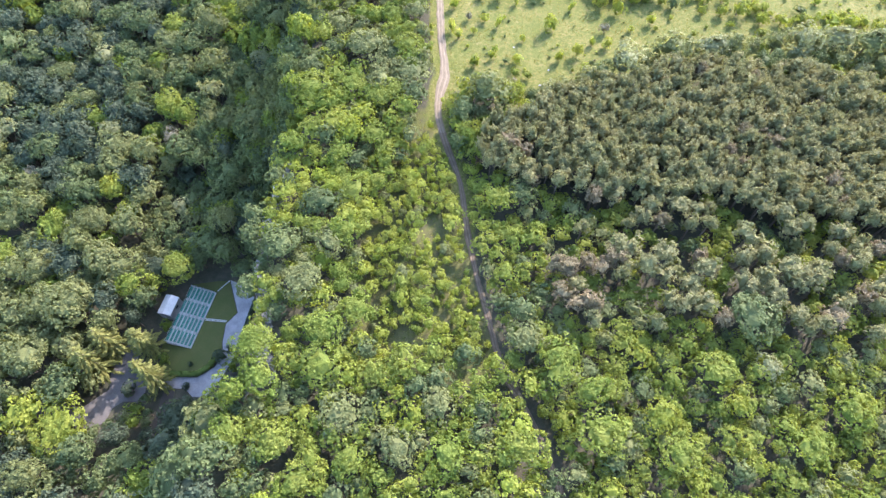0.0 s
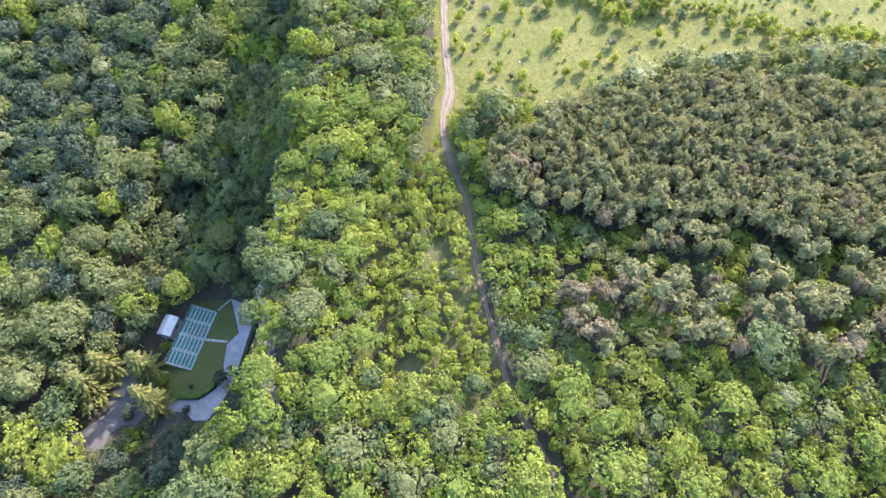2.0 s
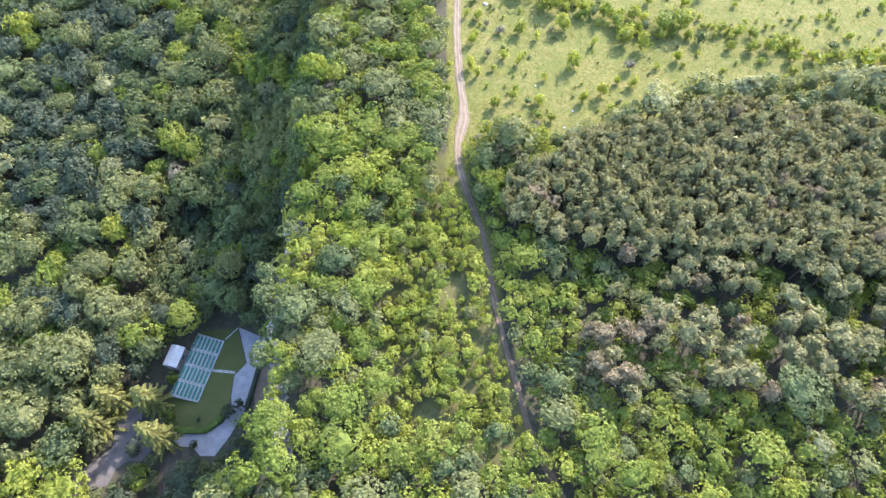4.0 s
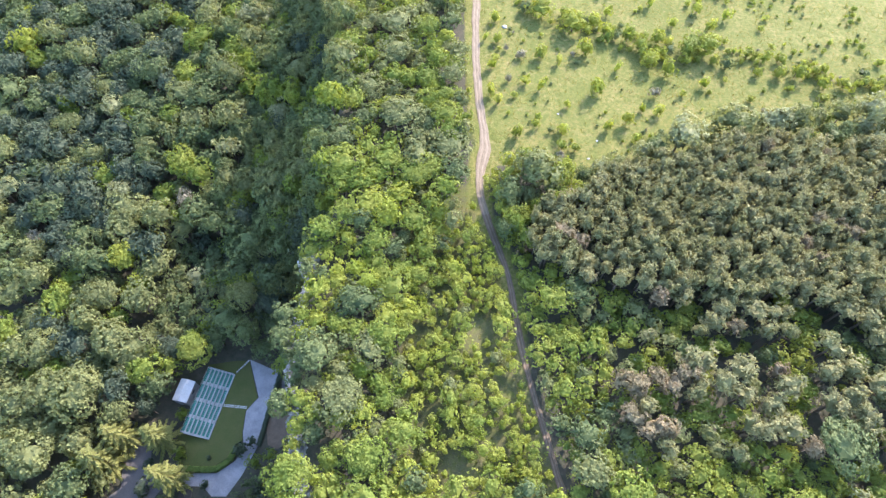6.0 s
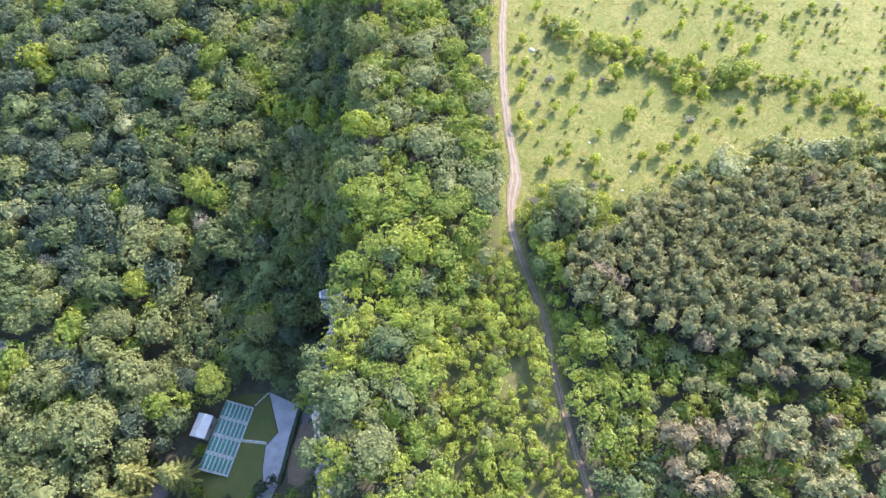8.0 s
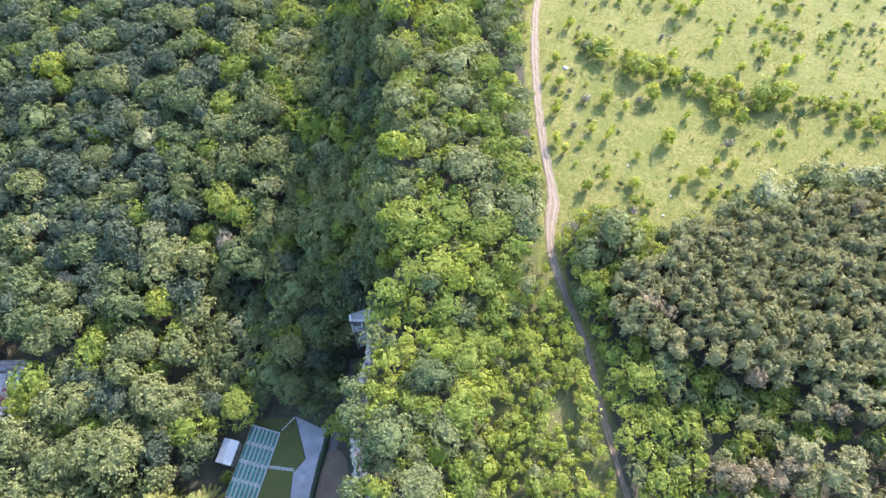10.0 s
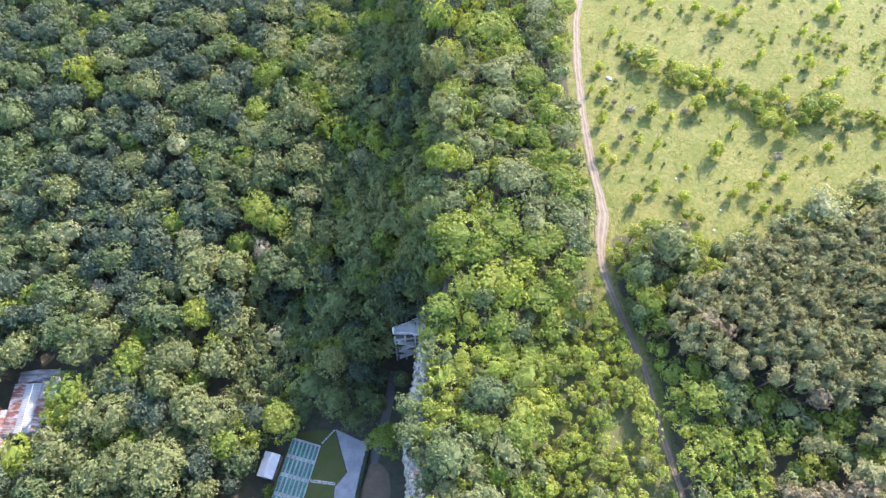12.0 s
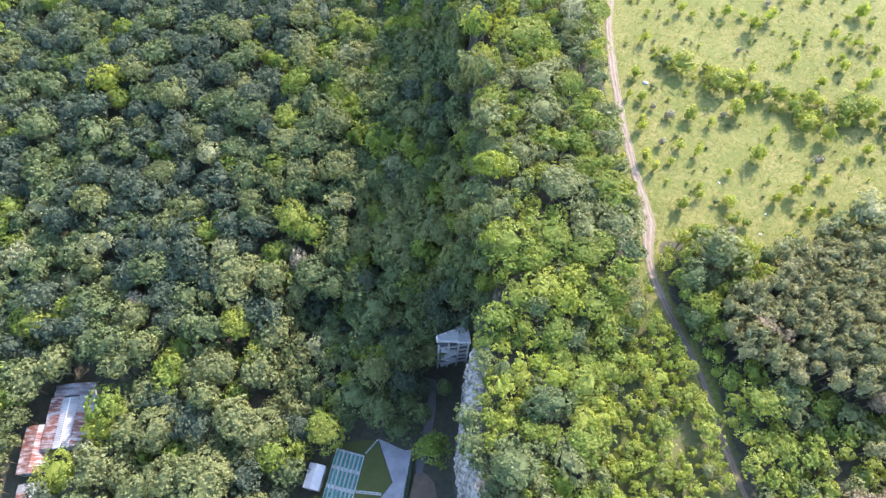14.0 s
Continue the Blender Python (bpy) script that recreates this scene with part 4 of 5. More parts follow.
def what_grows(x, y, rng):
    """(group, kind, leaf, height, radius, closeness) of the plant that suits a place, or None."""
    b = float(brow(y))
    d = x - b
    tx = float(track_x(y))
    off = abs(x - tx)
    wild = noise.noise((x * 0.07, y * 0.07, 2.0))
    if d < 0:
        steep = 40 < y < 106
        if steep and y < 104 and -8.5 < d < -0.8:
            return None
        if 97.5 < y < 107 and -52.5 < x < -42:
            return None
        r = 2.2 + 4.0 * float(rng.beta(1.3, 1.7))
        h = 5.2 + 1.75 * r + 2.0 * wild + float(rng.uniform(-2.2, 1.6))
        close = 0.56
        if d > -45 and y > 100:
            r = 2.2 + 3.2 * float(rng.beta(1.4, 1.6))
            h = 9.0 + 1.1 * r + float(rng.uniform(-2.0, 3.0))
            close = 0.44
        if -97 < x < -75 and 87 < y < 119:
            r = float(rng.uniform(1.8, 3.6))
            h = 2.6 + 1.5 * r + 2.0 * wild
        if (x > -71 and 36 < y < 62) or (-98 < x < -66 and 30 < y < 48):
            r = float(rng.uniform(1.3, 2.4))
            h = 2.0 + 1.6 * r
        # Leaf tones imitate light: dark where far off or shaded, pale where sunlit.
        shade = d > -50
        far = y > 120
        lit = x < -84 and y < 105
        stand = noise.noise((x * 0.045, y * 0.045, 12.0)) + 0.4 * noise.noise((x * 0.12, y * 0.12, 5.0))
        # Ash outweighs dark below the north brow, lifting the shade there by colour.
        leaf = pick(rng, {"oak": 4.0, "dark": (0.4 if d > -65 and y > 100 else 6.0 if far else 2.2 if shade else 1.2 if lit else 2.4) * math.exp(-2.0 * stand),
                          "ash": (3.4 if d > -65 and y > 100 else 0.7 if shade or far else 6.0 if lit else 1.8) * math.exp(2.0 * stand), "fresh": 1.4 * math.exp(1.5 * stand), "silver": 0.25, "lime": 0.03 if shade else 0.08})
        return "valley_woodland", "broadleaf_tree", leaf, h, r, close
    if x < tx:
        if y > 99:
            r = float(rng.uniform(2.0, 4.2))
            if tx - x < 2.3 + 0.85 * r or (y < 111 and x > -8.5):
                return ("plateau_thicket", "young_tree", "shrub", float(rng.uniform(1.5, 3)), float(rng.uniform(0.7, 1.2)), 0.9) if tx - x > 2.4 and rng.random() < (0.5 if y < 108 else 0.15) else None
            return "brow_woodland", "broadleaf_tree", pick(rng, {"ash": 2.6, "fresh": 4, "oak": 0.6, "lime": 0.6}), 4.6 + 1.1 * r + float(rng.uniform(-1, 1.2)), r, 0.56
        glade = y > 41 and x > np.interp(y, [41, 55, 70, 80, 88, 99], [-14, -17, -19, -16, -13, -9.5])
        if glade:
            if noise.noise((x * 0.17, y * 0.17, 6.0)) < -0.33:
                return None
            r = 0.55 + 1.75 * float(rng.beta(1.0, 2.2))
            if off < 1.0 + 0.75 * r:
                return None
            return "plateau_thicket", "young_tree" if r < 1.35 else "broadleaf_tree", pick(rng, {"shrub": 6, "fresh": 2.5, "lime": 1.4, "ash": 0.6}), 1.4 + 1.35 * r, r, 0.44 if r > 1.0 else 0.34
        if off < 1.7:
            return None
        r = float(rng.uniform(1.5, 3.1))
        return "brow_woodland", "broadleaf_tree", pick(rng, {"fresh": 5.0, "ash": 1.6, "oak": 1.5, "lime": 1.3, "shrub": 2.0}), 3.0 + 1.1 * r + float(rng.uniform(-0.8, 1.0)), r, 0.55
    if off < 2.0 or (off < 3.4 and y > 104):
        return None
    meadow = float(meadow_mask(x, y))
    if in_poly(np.array([x]), np.array([y]), EDGE_CLUMP)[0]:
        r = float(rng.uniform(1.6, 3.4))
        return "plateau_thicket", "edge_tree", pick(rng, {"ash": 2, "oak": 1.5, "fresh": 4, "lime": 0.3}), 2.6 + 1.6 * r, r, 0.5
    if off < 6.5 and 70 < y < 104:
        r = float(rng.uniform(1.1, 2.3))
        return "plateau_thicket", "young_tree" if r < 1.7 else "broadleaf_tree", pick(rng, {"fresh": 5, "oak": 1.2, "shrub": 3}), 1.6 + 1.4 * r, r, 0.5
    if in_poly(np.array([x]), np.array([y]), PINE_AREA)[0]:
        r = 1.3 + 1.4 * float(rng.beta(1.4, 1.8))
        return "pine_plantation", "pine_tree", "rust" if rng.random() < 0.03 else "pine", 8.6 + 1.1 * r + 1.5 * wild + float(rng.uniform(-1.4, 1.4)), r, float(rng.uniform(0.42, 0.66))
    if in_poly(np.array([x]), np.array([y]), NORTH_BAND)[0]:
        r = float(rng.uniform(1.6, 3.6))
        return "plateau_thicket", "edge_tree", pick(rng, {"silver": 2.5, "ash": 3, "oak": 2.5, "fresh": 1.5}), 2.5 + 1.7 * r, r, 0.56
    if meadow > 0.5:
        far = smooth(y, 150, 190) * 0.03 + smooth(x, 40, 90) * 0.06
        row = np.interp(x, [12, 24, 32, 42, 54, 70, 92, 140], [184, 176, 171, 167, 162, 160, 153, 142])
        if abs(y - row) < 4.5 and x > 13 and rng.random() < 0.42:
            r = 0.8 + 2.4 * float(rng.beta(1.1, 1.8))
            return "meadow_scrub", "bush", pick(rng, {"lime": 3, "fresh": 3, "shrub": 3, "oak": 2}), 1.5 * r, r, 0.55
        drift = noise.noise((x * 0.11, y * 0.11, 8.0))
        if rng.random() > (0.10 + far) * (0.35 + 2.2 * max(0.0, drift + 0.12)):
            return None
        r = 0.4 + 1.6 * float(rng.beta(1.0, 2.4))
        return "meadow_scrub", "bush", pick(rng, {"shrub": 4, "fresh": 3, "oak": 2, "grey": 1}), 1.45 * r, r, 0.9
    if in_poly(np.array([x]), np.array([y]), MIX_AREA)[0] and noise.noise((x * 0.09, y * 0.13, 4.0)) > -0.02 and rng.random() < 0.6:
        r = float(rng.uniform(1.7, 3.0))
        return "pine_plantation", "pine_tree", pick(rng, {"pine": 6, "rust": 1}), 7.8 + 0.9 * r, r, 0.66
    if rng.random() < 0.55:
        r = float(rng.uniform(0.9, 1.8))
        return "plateau_thicket", "young_tree", pick(rng, {"fresh": 5, "shrub": 2.8, "oak": 0.6, "lime": 1.2}), 1.6 + 1.3 * r, r, 0.55
    r = float(rng.uniform(1.7, 3.0))
    return "plateau_thicket", "broadleaf_tree", pick(rng, {"fresh": 5, "oak": 0.8, "ash": 1.3, "lime": 0.8}), 2.0 + 1.15 * r + float(rng.uniform(-0.8, 1.0)), r, 0.53


def in_sight(x, y):
    """The stretch of land that the flight looks down on, with a margin."""
    b = brow(y)
    low = (x > np.where(y < 66, -126 - 0.95 * (y - 17), -182 - 0.385 * (y - 66))) & (y > 4) & (y < 286)
    high = (x < 96 + 0.42 * (y - 13)) & (y > 4) & (y < 214)
    return np.where(x < b, low, high)


def fill():
    rng = np.random.default_rng(77)
    gx, gy = np.meshgrid(np.arange(-270, 185, 1.65), np.arange(3, 290, 1.65))
    gx = gx + rng.uniform(-0.8, 0.8, gx.shape)
    gy = gy + rng.uniform(-0.8, 0.8, gy.shape)
    ok = in_sight(gx, gy) & ~in_poly(gx, gy, SIDE_LANE) & ~in_poly(gx, gy, COURT) & ~in_poly(gx, gy, BARNS) & ~in_poly(gx, gy, LANE)
    pts = [(float(x), float(y), what_grows(float(x), float(y), rng)) for x, y in zip(gx[ok], gy[ok])]
    pts = [p for p in pts if p[2]]
    order = sorted(range(len(pts)), key=lambda i: -pts[i][2][4] * (0.8 + 0.4 * ((i * 7919) % 1000) / 1000))
    grown = []
    for i in order:
        x, y, (group, kind, leaf, h, r, k) = pts[i]
        if kind == "pine_tree" and clash(x, y, r * 0.8, k * 0.9):
            continue
        if kind != "pine_tree" and clash(x, y, r, k):
            continue
        take(x, y, r)
        grown.append((group, kind, leaf, x, y, h, r))
    grown.sort(key=lambda g: math.hypot(g[3] + 25, g[4] - 85) if g[1] != "broadleaf_tree" else math.hypot(g[3] + 45, g[4] - 75))
    for group, kind, leaf, x, y, h, r in grown:
        COUNT[kind] = COUNT.get(kind, 0) + 1
        if COUNT[kind] <= 290:
            what, cat = NAMES[kind]
            plant(kind, x, y, h, r, leaf, rng, f"{WORDS[leaf]} {what}", cat, {"pine_tree": "pines of the plantation", "bush": "bushes on the meadow", "young_tree": "young trees of the glade"}.get(kind, "trees of the wood"))
        else:
            REST[group].append((kind, x, y, h, r, leaf))
    labels = {"valley_woodland": "dense mixed broadleaf wood filling the valley", "brow_woodland": "green broadleaf wood along the plateau brow",
              "pine_plantation": "olive-green pine plantation on the plateau", "plateau_thicket": "low green thicket of young trees and shrubs", "meadow_scrub": "small green bushes scattered over the far meadow"}
    for name, rows in REST.items():
        if rows:
            thicket(name, rows, labels[name], "wood")


def meadow_grass():
    """Knee-high grass on the open plateau: upright blades in tufts, thick and thin by patches."""
    rng = np.random.default_rng(8)
    x, y = rng.uniform(-24, 150, 90000), rng.uniform(34, 214, 90000)
    patch = np.array([noise.noise((a * 0.22, b * 0.22, 1.5)) + 0.6 * noise.noise((a * 0.7, b * 0.7, 2.5)) for a, b in zip(x, y)])
    off = x - track_x(y)
    keep = (meadow_mask(x, y) > 0.35) & (np.abs(off) > 1.5) & (patch > rng.uniform(-0.7, 0.5, len(x)))
    x, y = x[keep], y[keep]
    n = len(x)
    up = np.stack([rng.normal(0, 0.35, n), rng.normal(0, 0.35, n), np.ones(n)], 1)
    v, f = cards(rng, np.stack([x, y, land(x, y) + 0.16], 1), np.cross(up, rng.normal(size=(n, 3))), 0.24, 1.3, up)
    tagged(new("meadow_grass", np_mesh("meadow_grass", v, [f], [LEAF["grass"]])), "knee-high yellow-green meadow grass in patches", "grass", "", "stuff")


SIDE_LANE = [(-79.6, 46), (-79.6, 26), (-75.4, 26), (-76, 46)]
LANE = [(-58, 75), (-58.5, 66), (-55, 60), (-50, 62), (-49, 98), (-53.8, 98), (-54.8, 88), (-57, 77)]


# ---- the open-air theatre in the valley ----
COURT_Z = -45.0
U = Vector((0.2125, 0.977, 0))            # along the seat rows
W = Vector((-0.977, 0.2125, 0))           # up the tiers, away from the lawn
TURN_U = math.degrees(math.atan2(U.y, U.x))


def on_court(a, w, z=0.0):
    """A place a metres along the rows and w metres up the tiers from the stand's low corner."""
    p = Vector((-74.3, 58.9, COURT_Z)) + U * a + W * w
    return (p.x, p.y, p.z + z)


def paving_and_lawn():
    z = COURT_Z
    slab("lawn", [(-67.0, 81.2), (-62.9, 70.4), (-65.7, 66.6), (-65.6, 61.0), (-65.0, 57.0), (-66.8, 54.2), (-70.5, 51.6), (-79.8, 51.6), (-83.5, 57.0), (-82.5, 62), (-78.5, 80.0), (-71, 81.2)], z + 0.12, 0.5, LAWN, "mown olive-green lawn beside the seat stand", "lawn")
    slab("walkway", [(-66.9, 81.6), (-63.5, 80.2), (-59.8, 78.6), (-57.3, 78.8), (-58.3, 73.5), (-59.9, 66.0), (-60.9, 57.0), (-63.8, 49.8), (-67.0, 44.6), (-70.8, 44.6), (-73.5, 47.0), (-80.5, 47.2), (-84.5, 48.6), (-84.5, 50.2), (-79.6, 50.4), (-70.6, 50.3), (-66.2, 53.4), (-64.6, 57.0), (-65.4, 61.0), (-65.5, 66.8), (-62.6, 70.5)], z + 0.09, 0.5, PAVING, "pale grey paved walkway round the lawn", "walkway")
    slab("yard", [(-84.5, 50.2), (-84.5, 46.0), (-87, 42.2), (-93.6, 37.2), (-99, 36.0), (-108, 38), (-124, 40), (-124, 43), (-110, 43.5), (-101.0, 41.6), (-95.0, 46.7), (-96.4, 55.0), (-94, 60), (-90.0, 60), (-88.5, 52)], z + 0.05, 0.5, YARD, "worn grey asphalt yard under the trees", "yard")
    slab("earth_lane", [(-56.4, 72.2), (-54.9, 73.0), (-53.4, 78.0), (-52.2, 84.5), (-51.3, 90.2), (-51.2, 98), (-53.0, 98.5), (-53.5, 92.5), (-54.2, 87.0), (-55.4, 80.5), (-56.7, 75.5)], z + 0.07, 0.5, YARD, "bare earth lane along the cliff foot", "lane")
    slab("earth_bank", [(-56.9, 72.5), (-57.6, 69.0), (-58.6, 66), (-59.0, 61.5), (-58.2, 57.6), (-55.4, 56.4), (-52.6, 58.2), (-51.2, 62.0), (-50.9, 66.4), (-51.6, 70.2), (-53.4, 72.4), (-55.2, 73.4)], z + 0.06, 0.5, SHADED_EARTH, "bare earth strip below the cliff", "ground")
    slab("side_lane", [(-79.2, 46.5), (-80, 38), (-79, 26), (-75, 26), (-75.5, 38), (-76.2, 46.5)], z + 0.35, 0.9, SHADED_LANE, "narrow brown earth lane between trees", "lane")


def stepping_stones():
    rng = random.Random(3)
    bm = bmesh.new()
    box(bm, 0, 0, 0, 0.50, 0.40, 0.10, 0, 0.03)
    me = bpy.data.meshes.new("stepping_stone")
    bm.to_mesh(me)
    bm.free()
    me.materials.append(STONE)
    a0, a1 = Vector(on_court(9.6, -0.2)), Vector((-65.4, 67.6, COURT_Z))
    for i in range(13):
        p = a0.lerp(a1, (i + 0.5 + rng.uniform(-0.12, 0.12)) / 13)
        for off in (-0.2, 0.2):
            ob = new("stepping_stone", me)
            ob.matrix_basis = pose(p.x + rng.uniform(-0.06, 0.06), p.y + off + rng.uniform(-0.05, 0.05), COURT_Z + 0.16, 0, 0, rng.uniform(-18, 18)) @ Matrix.Diagonal((rng.uniform(0.75, 1.0), rng.uniform(0.6, 0.95), 1, 1))
            tagged(ob, "pale rectangular stepping stone in the lawn", "stone", "stepping stones across the lawn")
    a0, a1 = Vector(on_court(19.2, 0.0)), Vector((-67.0, 81.4, COURT_Z))
    for i in range(7):
        p = a0.lerp(a1, (i + 0.5) / 7)
        ob = new("stepping_stone", me)
        ob.matrix_basis = pose(p.x, p.y, COURT_Z + 0.16, 0, 0, rng.uniform(10, 40))
        tagged(ob, "pale rectangular stepping stone in the lawn", "stone", "stepping stones across the lawn")


def seat_stand():
    """Seven tiers of green seats in four blocks, split by concrete aisles, on a tiered deck."""
    root = empty("seat_stand")
    tagged(root, "tiered concrete stand with rows of green plastic seats", "stand")
    tiers, deep, rise, long = 7, 1.06, 0.26, 18.6
    for i in range(tiers):
        bm = bmesh.new()
        h = 0.35 + rise * i
        x, y, z = on_court(long / 2, deep * (i + 0.5), h / 2)
        box(bm, x, y, z, long, deep - 0.012, h, TURN_U, 0.02)
        part("tier", bm, CONCRETE, root)
    aisles = [4.6, 9.3, 14.0]
    spans = [(0.45, 4.15), (5.05, 8.85), (9.75, 13.55), (14.45, 18.15)]
    bm = bmesh.new()
    box(bm, 0, 0, 0.42, 0.46, 0.50, 0.07, 0, 0.025)
    box(bm, 0, 0.27, 0.64, 0.46, 0.06, 0.40, 0, 0.02)
    seat_mesh = bpy.data.meshes.new("seat")
    bm.to_mesh(seat_mesh)
    bm.free()
    seat_mesh.materials.append(SEAT)
    for i in range(tiers):
        h = 0.35 + rise * i
        for a0, a1 in spans:
            n = 7
            step = (a1 - a0) / n
            for s in range(n):
                ob = new("seat", seat_mesh)
                ob.parent = root
                ob.matrix_basis = pose(*on_court(a0 + (s + 0.5) * step, deep * i + 0.5, h), 0, 0, TURN_U)
            bm = bmesh.new()
            x, y, z = on_court((a0 + a1) / 2, deep * i + 0.55, h + 0.30)
            box(bm, x, y, z, a1 - a0, 0.06, 0.06, TURN_U)
            for s in range(4):
                x, y, z = on_court(a0 + (s + 0.5) * (a1 - a0) / 4, deep * i + 0.55, h + 0.15)
                box(bm, x, y, z, 0.06, 0.06, 0.31, TURN_U)
            part("seat_bar", bm, STEEL, root, "grey steel bar")
        for a in aisles:
            bm = bmesh.new()
            x, y, z = on_court(a, deep * i + 0.28, h + 0.065)
            box(bm, x, y, z, 0.86, 0.5, 0.13, TURN_U, 0.015)
            part("aisle_step", bm, STONE, root)
    for (a0, w0), (a1, w1) in (((0.05, 0.1), (0.05, 7.35)), ((18.55, 0.1), (18.55, 7.35)), ((0.05, 7.35), (18.55, 7.35))):
        heads = []
        for k in range(9):
            a, w = a0 + (a1 - a0) * k / 8, w0 + (w1 - w0) * k / 8
            base = 0.35 + rise * min(tiers - 1, int(w / deep))
            heads.append(Vector(on_court(a, w, base + 0.95)))
            bm = bmesh.new()
            rod(bm, on_court(a, w, base), heads[-1], 0.03)
            part("rail_post", bm, STEEL, root)
        for drop in (0.0, 0.45):
            for p, q in zip(heads, heads[1:]):
                bm = bmesh.new()
                rod(bm, p - Vector((0, 0, drop)), q - Vector((0, 0, drop)), 0.03)
                part("rail", bm, STEEL, root, "galvanised steel rail")


def booth():
    """The projection hut behind the stand."""
    root = empty("projection_hut", pose(-82.6, 71.4, COURT_Z, 0, 0, TURN_U))
    tagged(root, "small grey hut with a white sheet roof behind the seats", "hut")
    L, D, Hh = 6.0, 4.0, 3.5
    for name, cx, cy, sx, sy in (("wall", 0, D / 2 - 0.1, L, 0.2), ("wall", 0, -D / 2 + 0.1, L, 0.2), ("wall", L / 2 - 0.1, 0, 0.2, D - 0.4), ("wall", -L / 2 + 0.1, 0, 0.2, D - 0.4)):
        bm = bmesh.new()
        box(bm, cx, cy, Hh / 2, sx, sy, Hh)
        part(name, bm, WALL, root)
    bm = bmesh.new()
    prof = [(-D / 2 - 0.12, Hh + 0.1), (0.1, Hh + 0.8), (D / 2 + 0.12, Hh + 0.1)]
    rings = []
    for x in (-L / 2 - 0.1, -1.2, -1.0, L / 2 + 0.1):
        ring = [bm.verts.new((x, y, z + (0.1 if x > -1.1 else 0))) for y, z in prof] + [bm.verts.new((x, y, z - 0.12)) for y, z in prof[::-1]]
        rings.append(ring)
    for r0, r1 in zip(rings, rings[1:]):
        for k in range(6):
            bm.faces.new((r0[k], r0[(k + 1) % 6], r1[(k + 1) % 6], r1[k]))
    bm.faces.new(rings[0][::-1])
    bm.faces.new(rings[-1])
    bmesh.ops.recalc_face_normals(bm, faces=bm.faces)
    part("roof", bm, PAINT, root, "white painted sheet roof with a low ridge")
    bm = bmesh.new()
    box(bm, 0.5, -D / 2 - 0.02, 2.2, 1.2, 0.08, 0.6)
    part("window", bm, GLASS, root, "dark projection window")
    bm = bmesh.new()
    box(bm, -L / 2 - 0.03, 0.6, 1.0, 0.08, 0.9, 2.0)
    door = part("door", bm, STEEL, root, "grey metal door")
    bm = bmesh.new()
    box(bm, -L / 2 - 0.09, 0.95, 1.0, 0.05, 0.14, 0.05)
    part("handle", bm, DARK, door, "black lever handle")


def boulder(x, y, size, seed):
    """A weathered block of limestone half sunk in the grass."""
    bm = bmesh.new()
    bmesh.ops.create_icosphere(bm, subdivisions=2, radius=1)
    for v in bm.verts:
        k = 1 + 0.3 * noise.noise(v.co * 1.3 + Vector((seed, 0, 0)))
        v.co = Vector((v.co.x * size * k, v.co.y * size * 0.75 * k, v.co.z * size * 0.45 * k))
    ob = part("boulder", bm, STONE)
    ob.matrix_basis = pose(x, y, float(land(x, y)) + 0.1 * size, 0, 0, seed * 40)
    tagged(ob, "pale limestone boulder half sunk in meadow grass", "boulder", "boulders on the meadow")


def leafy_run(name, pts, width, height, leaf, label, seed):
    """A clipped hedge along a line."""
    rng = np.random.default_rng(seed)
    c, n = [], []
    for (x0, y0), (x1, y1) in zip(pts, pts[1:]):
        L = math.hypot(x1 - x0, y1 - y0)
        m = int(L * 46)
        t = rng.uniform(0, 1, m)
        a = rng.uniform(0, math.pi, m)
        px, py = (y1 - y0) / L, -(x1 - x0) / L
        off = np.sign(np.cos(a)) * np.abs(np.cos(a)) ** 0.5 * width / 2 + rng.normal(0, 0.06, m)
        up = np.sin(a) ** 0.5 * height + rng.normal(0, 0.07, m)
        c.append(np.stack([x0 + (x1 - x0) * t + px * off, y0 + (y1 - y0) * t + py * off, COURT_Z + 0.1 + up], 1))
        n.append(np.stack([px * np.cos(a), py * np.cos(a), np.sin(a) + 0.2], 1) + rng.normal(0, 0.45, (m, 3)))
    v, f = cards(rng, np.concatenate(c), np.concatenate(n), 0.34)
    bm = bmesh.new()
    for (x0, y0), (x1, y1) in zip(pts, pts[1:]):
        L = math.hypot(x1 - x0, y1 - y0)
        box(bm, (x0 + x1) / 2, (y0 + y1) / 2, COURT_Z + 0.1 + height * 0.44, L, width * 0.8, height * 0.88, math.degrees(math.atan2(y1 - y0, x1 - x0)), 0.15)
    root = empty(name)
    new_me = np_mesh("foliage", v, [f], [LEAF[leaf]])
    o = new("foliage", new_me)
    o.parent = root
    part("inner_growth", bm, LEAF[leaf], root)
    tagged(root, label, "hedge")


